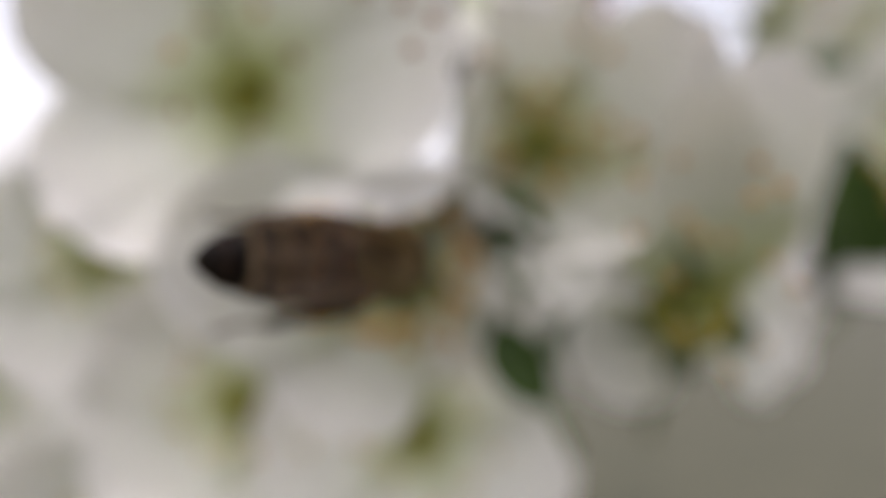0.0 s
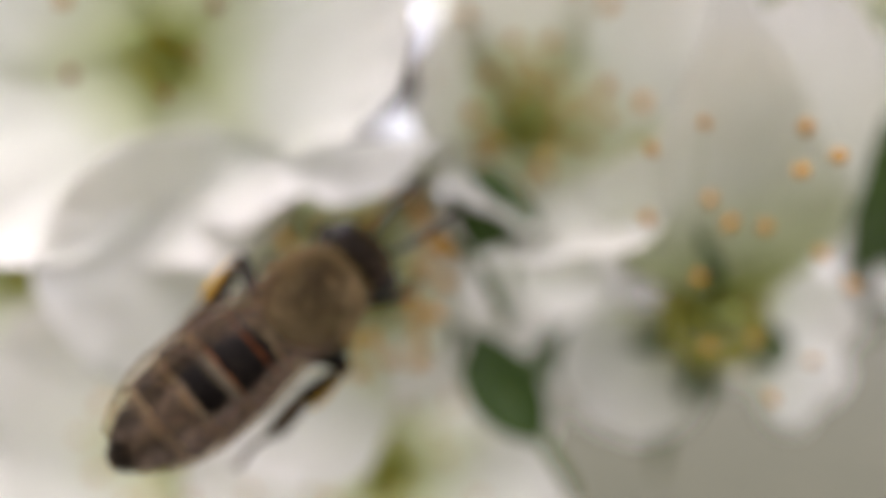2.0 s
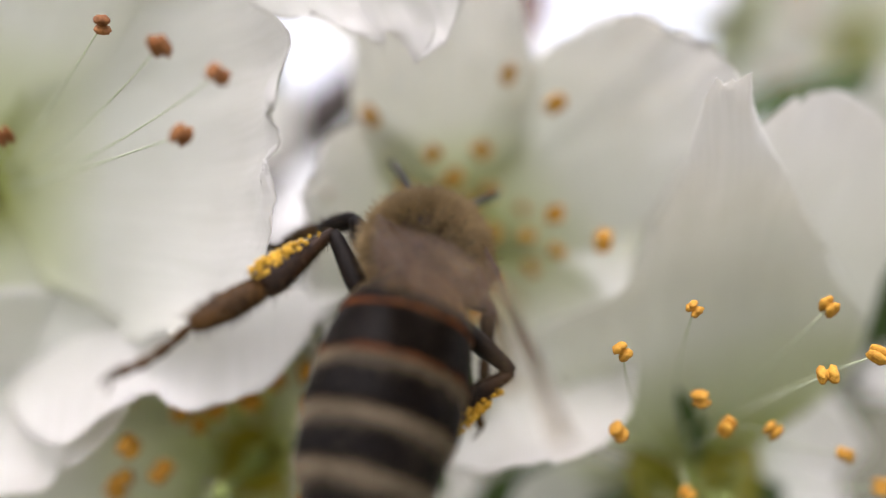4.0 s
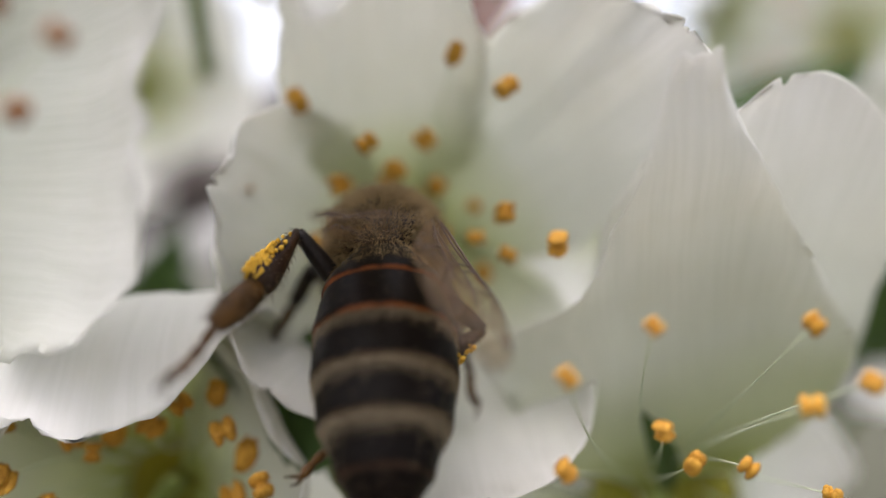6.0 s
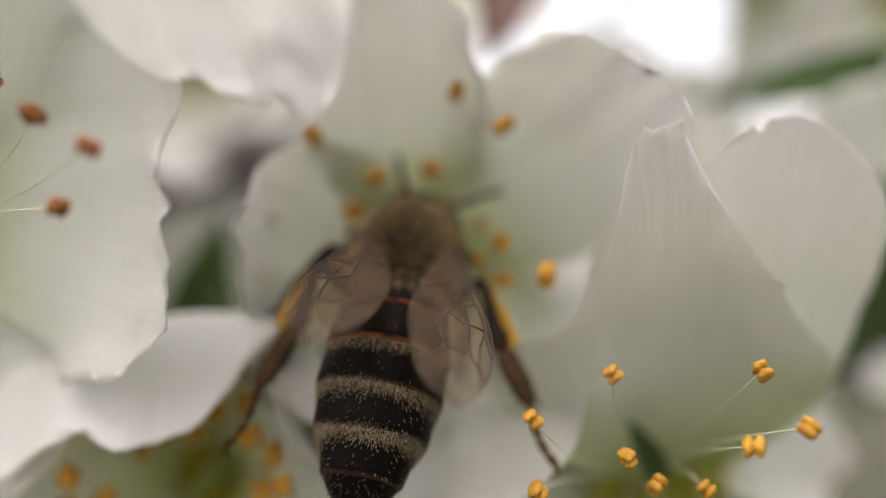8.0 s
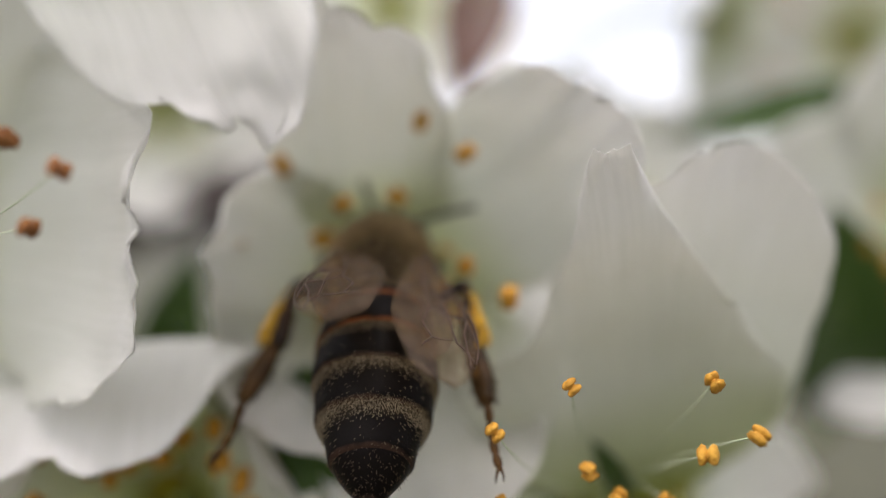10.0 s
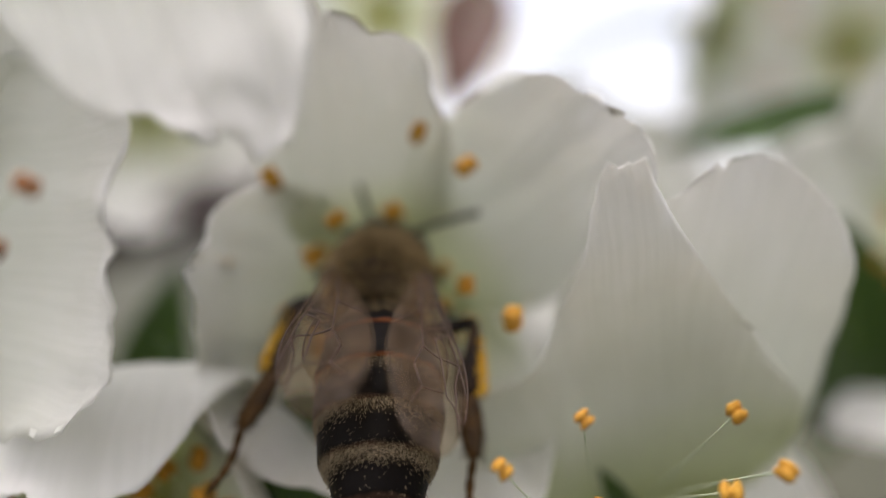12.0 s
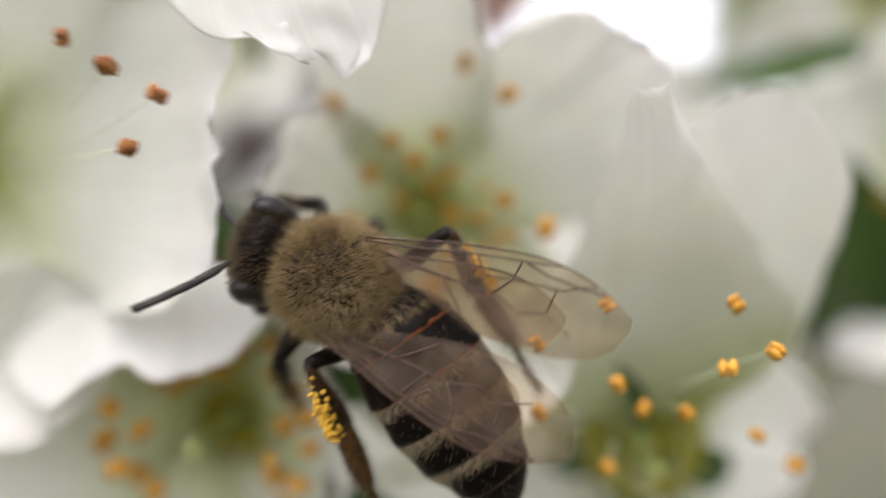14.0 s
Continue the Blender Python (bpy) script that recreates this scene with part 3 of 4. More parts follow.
leaf((40, 30, 11.2), (16.4, 26, 7.6), 4.4, seed=1)
leaf((-22, 28, -16), (-18, 22, -1), 6, seed=2)
leaf((-40, 24, 34), (-26, 16, 13), 12, seed=3)
leaf((30, 26, -14), (26, 18, 2), 10, seed=4)
leaf((-8.4, 2.2, -9.2), (-2.2, 0.6, -9.4), 5.6, seed=5, bow=0.1)
leaf((-6.3, 2.8, -11.4), (-12.6, 2.6, -4.2), 2.0, seed=8, bow=0.1)
leaf((-1.4, 2.0, -22.4), (-7.2, 1.4, -15.6), 4.2, seed=6, bow=0.1)
leaf((-2, 13, -19.0), (8, 12, -16.4), 4.5, seed=9, bow=0.05)
leaf((4, 36, 24), (0.8, 28, 10.5), 6, seed=7, mat=BUD_SCALE, label="reddish bud scale behind the blossoms")


def twig(points, r0, r1, label, name="twig"):
    pts = []
    n = len(points)
    for i in range(n - 1):
        for k in range(8):
            t = k / 8
            p = Vector(points[i]).lerp(Vector(points[i + 1]), t)
            pts.append((p + Vector((noise.noise(p * 0.07), noise.noise(p * 0.07 + Vector((9, 0, 0))), noise.noise(p * 0.07 + Vector((0, 9, 0))))) * 1.2) * M)
    pts.append(Vector(points[-1]) * M)
    rad = [(r0 + (r1 - r0) * i / (len(pts) - 1)) * (1 + 0.12 * noise.noise(p * 300)) * M for i, p in enumerate(pts)]
    v, f = tube(pts, rad, 12)
    return tagged(mesh_part(name, v, f, BARK), label, name)


twig([(-126, 97, -84), (-65, 63, -6), (-28, 58, 4.9), (-8, 70, 25), (14, 97, 84)], 4.4, 2.8, "dark grey-brown cherry twig behind the blossoms")


# unseen tree added behind and over the camera to shade the cluster from above
def unseen_shade_tree():
    ob = tagged(new("unseen_shade_tree"), "unseen cherry tree added for shade, in full white bloom with dark bark", "tree")
    rng = random.Random(77)

    def limb(points, r0, r1, name):
        pts, n = [], len(points) - 1
        for i in range(n):
            a, b = Vector(points[i]), Vector(points[i + 1])
            for k in range(6):
                q = a.lerp(b, k / 6)
                pts.append(q + Vector((noise.noise(q * 3), noise.noise(q * 3 + Vector((5, 0, 0))), 0)) * 0.04)
        pts.append(Vector(points[-1]))
        v, f = tube(pts, [r0 + (r1 - r0) * i / (len(pts) - 1) for i in range(len(pts))], 12)
        mesh_part(name, v, f, BARK, ob)
    limb([(0.5, -1.3, -1.8), (0.45, -1.25, -0.8), (0.5, -1.2, 0.1), (0.3, -1.0, 0.9), (0.35, -0.9, 1.7)], 0.12, 0.05, "trunk")
    limb([(0.5, -1.2, 0.1), (0.1, -0.9, 0.4), (-0.4, -0.5, 0.6), (-0.9, -0.2, 0.7)], 0.05, 0.012, "limb")
    limb([(0.4, -1.1, 0.5), (0.7, -0.7, 0.8), (0.8, -0.2, 0.9)], 0.045, 0.012, "limb")
    limb([(0.45, -1.2, -0.1), (-0.2, -1.0, 0.1), (-0.9, -0.8, 0.3)], 0.04, 0.01, "limb")
    # loose crown, out of view, added to dim the light on the cluster
    for name, mat, count, size in (("shade_crown_blossoms", PETAL, 1300, 0.026), ("shade_crown_leaves", LEAF, 300, 0.028)):
        verts, faces = [], []
        for k in range(count):
            p = Vector((rng.uniform(-1.5, 1.5), rng.uniform(-1.5, -0.12), rng.uniform(0.05, 1.3)))
            if noise.noise(p * 2.6) < -0.25 or p.length < 0.2:
                continue
            q = Euler((rng.uniform(0, 6.3), rng.uniform(0, 6.3), rng.uniform(0, 6.3))).to_matrix()
            s = size * rng.uniform(0.7, 1.3)
            i = len(verts)
            verts.append(p)
            n = 5
            for j in range(2 * n):
                t = math.pi * j / n
                r = s * (1.0 if j % 2 == 0 else 0.72)
                verts.append(p + q @ Vector((r * math.cos(t), r * math.sin(t), s * 0.3)))
            for j in range(2 * n):
                faces.append((i, i + 1 + j, i + 1 + (j + 1) % (2 * n)))
        tagged(mesh_part(name, verts, faces, mat, ob, "white blossoms of the added shading crown" if mat is PETAL else "young green leaves of the added shading crown"), kind="stuff")


unseen_shade_tree()


# the bee -----------------------------------------------------------------------
# own space: x ahead, y to its left, z up (its back); the origin lies in the thorax
def bee():
    ob = new("honey_bee")
    ob.empty_display_size = 0.003
    tagged(ob, "brown and black banded honey bee with tan fur, on white blossom", "bee")
    rng = random.Random(5)

    # thorax
    bm = bmesh.new()
    blob(bm, mm(0, 0, 0), (2.1 * M, 1.95 * M, 1.8 * M), None, 28, 18, 0.05, 2.0)
    thorax = part("thorax", bm, CHITIN, ob, "dark thorax under dense tan fur")
    spots = []
    for k in range(11000):
        d = Vector((rng.gauss(0, 1), rng.gauss(0, 1), rng.gauss(0.25, 1))).normalized()
        spots.append((mm(2.05 * d.x, 1.9 * d.y, 1.75 * d.z), d))
    v, f = hairs(spots, 0.62 * M, 0.014 * M, Vector((-0.25, 0, 0.1)), rng, 0.45)
    tagged(mesh_part("thorax_fur", v, f, FUR, thorax, "tan fur", smooth=False), kind="stuff")

    # head
    bm = bmesh.new()
    blob(bm, mm(0.95, 0, -0.45), (1.0 * M, 1.8 * M, 1.6 * M), None, 24, 16, 0.04, 4.0)
    head = part("head", bm, CHITIN, ob, "dark furry head")
    head.matrix_basis = pose(1.75 * M, 0, -0.1 * M)
    for s in (-1, 1):
        bm = bmesh.new()
        blob(bm, mm(0.95, s * 1.36, -0.45), (0.85 * M, 0.6 * M, 1.3 * M), Euler((0, 0.2, s * 0.25)).to_matrix(), 18, 14)
        part("compound_eye", bm, EYE, head, "glossy black compound eye")
    spots = []
    for k in range(2200):
        d = Vector((rng.gauss(0, 1), rng.gauss(0, 0.8), rng.gauss(0.3, 1))).normalized()
        if abs(d.y) < 0.8:
            spots.append((mm(0.95 + 0.97 * d.x, 1.75 * d.y, -0.45 + 1.55 * d.z), d))
    v, f = hairs(spots, 0.5 * M, 0.02 * M, Vector((0.2, 0, 0.3)), rng, 0.4)
    tagged(mesh_part("head_fur", v, f, HEAD_FUR, head, "dark brown fur", smooth=False), kind="stuff")
    feelers = {}
    for s in (-1, 1):
        root = mm(1.75, s * 0.45, 0.0)
        bends = [mm(0, 0, 0), mm(0.5, s * 0.45, 0.75), mm(1.3, s * 0.95, 1.1), mm(2.2, s * 1.4, 1.4), mm(3.0, s * 1.75, 1.55)]
        fine = []
        for p0, p1 in zip(bends, bends[1:]):
            fine += [p0.lerp(p1, k / 4) for k in range(4)]
        fine.append(bends[-1])
        rad = [0.10 * M if k < 4 else (0.15 + 0.014 * (k % 2)) * M for k in range(len(fine))]
        v, f = tube(fine, rad, 8)
        feeler = mesh_part("antenna", v, f, ANTENNA, head, "dark grey jointed antenna")
        feeler.matrix_basis = Matrix.Translation(root)
        feelers[s] = feeler

    # waist and abdomen of six overlapping back plates, hinged at the waist
    cuts = [(0.0, 1.15, 1.1), (-1.3, 1.95, 1.7), (-2.8, 2.18, 1.92), (-4.3, 2.20, 1.92), (-5.8, 1.95, 1.70), (-7.2, 1.36, 1.22), (-8.6, 0.16, 0.18)]

    def girth(x):
        for (x0, y0, z0), (x1, y1, z1) in zip(cuts, cuts[1:]):
            if x <= x0 and x >= x1:
                t = (x0 - x) / (x0 - x1)
                t2 = t ** 1.35 if x1 < -8 else t + 0.12 * math.sin(math.pi * t)
                return y0 + (y1 - y0) * t2, z0 + (z1 - z0) * t2
        return cuts[-1][1:]

    def sag(x):
        return -0.25 - 0.012 * x ** 2

    abdomen = None
    for k in range(6):
        x0, x1 = cuts[k][0] + 0.15, cuts[k + 1][0] - (0.24 if k < 5 else 0)
        prof = []
        for i in range(13):
            t = i / 12
            x = x0 + (x1 - x0) * t
            ry, rz = girth(max(min(x, 0), -8.6))
            out = 0.02 + 0.11 * t if i < 12 else 0.02
            prof.append((x, ry + out - (0.06 if i == 0 else 0), rz + out, sag(x)))
        v, f, uv = lathe_x(prof, 40)
        mat = TERGITE_FRONT if k < 2 else TERGITE_BANDED if k < 5 else TERGITE_END
        note = "dark plate with an orange-brown rim" if k < 2 else "black plate with a grey-tan hair band" if k < 5 else "black pointed end plate"
        seg = mesh_part("abdomen" if k == 0 else "abdomen_plate", v, f, mat, abdomen or ob, note, uvs=uv)
        if k == 0:
            abdomen = seg
            abdomen.matrix_basis = pose(-1.75 * M, 0, 0)
        spots = []
        count = (1000, 500, 2600, 4200, 3800, 300)[k]
        for h in range(count):
            t = rng.uniform(0.0, 0.95)
            if 1 < k < 5 and rng.random() < 0.97:
                t = min(abs(rng.gauss(0.17, 0.12)), 0.5)
            if k == 0:
                t = rng.uniform(0, 0.55)
            a = rng.uniform(-0.35, math.pi + 0.35)
            x = x0 + (x1 - x0) * t
            ry, rz = girth(max(min(x, 0), -8.6))
            p = mm(x, (ry + 0.11 * t) * math.cos(a), sag(x) + (rz + 0.11 * t) * math.sin(a))
            spots.append((p, Vector((0, math.cos(a), math.sin(a)))))
        v, f = hairs(spots, (0.55 if k == 0 else 0.17) * M, 0.012 * M, Vector((-1.6, 0, 0)), rng, 0.3)
        tagged(mesh_part("plate_hair", v, f, FUR if k == 0 else HEAD_FUR if k in (1, 5) else PALE_FUR, abdomen, "short pale hairs", smooth=False), kind="stuff")

    # wings: each lies from its root back along -x; the outline bows forward on its outer side
    def wing(name, length, width, s, veins):
        rows, cols = 22, 8
        verts, faces, uvs = [], [], []

        def spot(u, v):
            lead = width * (0.06 + 0.16 * math.sin(math.pi * min(u / 1.2, 1)))
            if u > 0.6:
                lead -= width * 0.36 * ((u - 0.6) / 0.4) ** 2.4
            chord = width * (0.16 + 0.84 * math.sin(0.5 * math.pi * min(u / 0.68, 1)) ** 1.2)
            if u > 0.62:
                chord *= max(0.02, 1 - ((u - 0.62) / 0.38) ** 2.2) ** 0.55
            trail = lead - chord
            y = lead + (trail - lead) * v
            z = 0.12 * math.sin(v * 9) * u + 0.05 * math.sin(u * 14 + v * 4) - 0.25 * u * u
            return mm(-length * u, s * y, z)
        for i in range(rows + 1):
            for j in range(cols + 1):
                verts.append(spot(i / rows, j / cols))
                uvs.append((i / rows, j / cols))
        w = cols + 1
        n = len(verts)
        verts += [p - mm(0, 0, 0.012) for p in verts]
        for i in range(rows):
            for j in range(cols):
                q = (i * w + j, i * w + j + 1, (i + 1) * w + j + 1, (i + 1) * w + j)
                faces.append(q)
                faces.append(tuple(n + k for k in reversed(q)))
        ring = [j for j in range(w)] + [i * w + cols for i in range(1, rows + 1)] + [rows * w + j for j in range(cols - 1, -1, -1)] + [i * w for i in range(rows - 1, 0, -1)]
        for k, a in enumerate(ring):
            b = ring[(k + 1) % len(ring)]
            faces.append((a, n + a, n + b, b))
        blade_ob = mesh_part(name, verts, faces, WING, ob, "clear brown-tinted veined wing", uvs=uvs + uvs)
        for line in veins:
            pts = []
            for (u0, v0), (u1, v1) in zip(line, line[1:]):
                pts += [spot(u0 + (u1 - u0) * k / 5, v0 + (v1 - v0) * k / 5) for k in range(5)]
            pts.append(spot(*line[-1]))
            v, f = tube(pts, [(0.04 - 0.015 * i / len(pts)) * M for i in range(len(pts))], 5)
            mesh_part("vein", v, f, VEIN, blade_ob)
        return blade_ob

    fore = [[(0.0, 0.1), (0.3, 0.0), (0.6, 0.0), (0.86, 0.02)], [(0.0, 0.3), (0.35, 0.12), (0.62, 0.08), (0.72, 0.03)], [(0.05, 0.6), (0.3, 0.55), (0.5, 0.5), (0.6, 0.62)],
            [(0.38, 0.14), (0.42, 0.5)], [(0.5, 0.5), (0.56, 0.3), (0.74, 0.28), (0.86, 0.05)], [(0.58, 0.1), (0.56, 0.3)], [(0.6, 0.62), (0.7, 0.55), (0.72, 0.3)], [(0.7, 0.55), (0.8, 0.75)], [(0.3, 0.55), (0.4, 0.9)],
            [(0.6, 0.10), (0.68, 0.17), (0.8, 0.17), (0.9, 0.08), (0.88, 0.02)], [(0.42, 0.14), (0.46, 0.34), (0.56, 0.3)]]
    hind = [[(0.0, 0.1), (0.4, 0.02), (0.75, 0.02)], [(0.1, 0.4), (0.45, 0.35), (0.6, 0.55)], [(0.45, 0.35), (0.48, 0.05)]]
    wings = {}
    for s, side in ((1, "left"), (-1, "right")):
        wings["fore", s] = wing("forewing", 9.0, 3.1, s, fore)
        wings["hind", s] = wing("hindwing", 6.2, 2.3, s, hind)

    # legs: thigh, shin, heel and foot, each leg a part that turns at its root
    def flat_limb(points, wide, thick, across):
        """A limb with an oval section: wide along across, thick the other way."""
        verts, faces = [], []
        n, sides = len(points), 12
        for i, p in enumerate(points):
            d = (points[min(i + 1, n - 1)] - points[max(i - 1, 0)]).normalized()
            a1 = (across - d * across.dot(d)).normalized()
            a2 = d.cross(a1)
            for k in range(sides):
                t = 2 * math.pi * k / sides
                verts.append(p + a1 * math.cos(t) * wide[i] * M + a2 * math.sin(t) * thick[i] * M)
        for i in range(n - 1):
            for k in range(sides):
                k2 = (k + 1) % sides
                faces.append((i * sides + k, i * sides + k2, (i + 1) * sides + k2, (i + 1) * sides + k))
        faces.append(tuple(range(sides - 1, -1, -1)))
        faces.append(tuple((n - 1) * sides + k for k in range(sides)))
        return verts, faces

    def along(a, c, n, bend=None):
        return [a.lerp(c, i / (n - 1)) + (bend or Vector((0, 0, 0))) * math.sin(math.pi * i / (n - 1)) for i in range(n)]

    def leg(name, s, root, knee, ankle, heel, toe, fat, basket=False):
        r = mm(*root)
        k, a, h, t = (mm(*p) - r for p in (knee, ankle, heel, toe))
        v, f = tube(along(mm(0, 0, 0), k, 8), [fat * M * x for x in (0.24, 0.30, 0.32, 0.31, 0.29, 0.26, 0.24, 0.18)], 10)
        lg = mesh_part(name, v, f, CHITIN, ob, "dark jointed leg")
        lg.matrix_basis = Matrix.Translation(r)
        ax = (a - k).normalized()
        face = Vector((-0.75, -s * 0.3, 0.55))
        across = ax.cross(face).normalized()
        if across.y * s < 0:
            across = -across
        if basket:
            wide, thick = (0.15, 0.19, 0.23, 0.28, 0.33, 0.38, 0.42, 0.46, 0.47, 0.40), (0.14, 0.17, 0.18, 0.19, 0.2, 0.2, 0.2, 0.2, 0.18, 0.12)
        else:
            wide, thick = (0.18, 0.24, 0.27, 0.28, 0.28, 0.28, 0.28, 0.27, 0.25, 0.16), (0.16, 0.2, 0.22, 0.22, 0.22, 0.22, 0.22, 0.2, 0.18, 0.12)
        v, f = flat_limb(along(k, a, 10), [fat * x for x in wide], [fat * x for x in thick], across)
        mesh_part("shin", v, f, SHIN if basket else CHITIN, lg, "black shin widening to the heel" if basket else "")
        broad = (0.33, 0.39, 0.41, 0.41, 0.40, 0.36, 0.31, 0.23) if basket else (0.16, 0.22, 0.23, 0.23, 0.22, 0.21, 0.19, 0.13)
        v, f = flat_limb(along(a, h, 8), [fat * x for x in broad], [fat * x * 0.5 for x in broad], across)
        mesh_part("heel", v, f, BROWN, lg, "flat rusty brown heel joint with rows of bristles" if basket else "")
        n = 21
        pts = along(h, t, n, mm(0, 0, -0.25))
        rad = [fat * M * (0.10 + 0.055 * abs(math.sin(i / (n - 1) * 4 * math.pi)) ** 0.7) for i in range(n)]
        v, f = tube(pts, rad, 8)
        d = (t - h).normalized()
        for e in (-1, 1):
            hook = [t + (d * 0.30 * q + across * e * 0.16 * math.sin(q * 1.6) + Vector((0, 0, -0.34 * q * q))) * M for q in (0, 0.33, 0.66, 1.0)]
            v2, f2 = tube(hook, [0.07 * M, 0.06 * M, 0.045 * M, 0.015 * M], 5)
            f += [tuple(i + len(v) for i in face_) for face_ in f2]
            v += v2
        mesh_part("foot", v, f, BROWN, lg, "thin brown foot with two claws")
        spots = []
        other = ax.cross(across)
        for q in range(760 if basket else 380):
            u = rng.random()
            ang = rng.uniform(0, 2 * math.pi)
            if rng.random() < 0.5:
                i = min(int(u * 9), 8)
                mid, w = k.lerp(a, u), fat * wide[i]
            else:
                i = min(int(u * 7), 6)
                mid, w = a.lerp(h, u), fat * broad[i]
            nrm = across * math.cos(ang) + other * math.sin(ang)
            spots.append((mid + (across * math.cos(ang) * w + other * math.sin(ang) * w * 0.45) * M, nrm))
        v, f = hairs(spots, 0.34 * M, 0.011 * M, ax * 0.9, rng, 0.3)
        tagged(mesh_part("leg_hair", v, f, HEAD_FUR, lg, "stiff brown hairs", smooth=False), kind="stuff")
        if basket:
            spots = []
            for row in range(9):
                for q in range(26):
                    u, e = 0.06 + 0.1 * row, 2 * (q / 25) - 1
                    w = fat * broad[min(int(u * 7), 6)]
                    spots.append((a.lerp(h, u) + (across * e * w + other * s * w * 0.5 * math.sqrt(max(0, 1 - e * e))) * M, other * s))
            v, f = hairs(spots, 0.26 * M, 0.016 * M, (h - a).normalized() * 2.2, rng, 0.15)
            tagged(mesh_part("comb", v, f, CHITIN, lg, "rows of dark comb bristles", smooth=False), kind="stuff")
            bm = bmesh.new()
            for q in range(230):
                u = min(abs(rng.gauss(0.66, 0.2)), 0.98)
                w = fat * wide[min(int(u * 9), 8)]
                pos = k.lerp(a, u) + (across * (w + rng.uniform(-0.22, 0.14) * (0.5 + u)) + other * rng.gauss(0, 0.13)) * M
                sz = rng.uniform(0.04, 0.10) * M
                blob(bm, pos, (sz, sz, sz), None, 6, 4, 0.4, q)
            part("pollen_load", bm, POLLEN, lg, "yellow pollen packed on the outer edge")
        return lg

    legs = {}
    for s in (1, -1):
        legs["hind", s] = leg("hind_leg", s, (-1.8, s * 1.5, -1.0), (-0.9, s * 3.2, 0.4), (-3.3, s * 4.2, -0.9), (-5.3, s * 5.2, -1.6), (-7.4, s * 6.1, -2.4), 1.1, True)
        legs["mid", s] = leg("middle_leg", s, (0.3, s * 1.3, -1.1), (0.2, s * 3.2, 0.0), (-0.3, s * 4.8, -0.8), (-0.9, s * 6.0, -1.4), (-1.4, s * 7.0, -2.0), 1.25)
        legs["front", s] = leg("front_leg", s, (1.3, s * 1.0, -1.2), (2.4, s * 2.3, -0.5), (3.2, s * 2.8, -1.3), (3.9, s * 3.1, -1.8), (4.8, s * 3.4, -2.4), 1.05)
    return ob, wings, legs, abdomen, head, feelers


BEE, WINGS, LEGS, ABDOMEN, HEAD, FEELERS = bee()


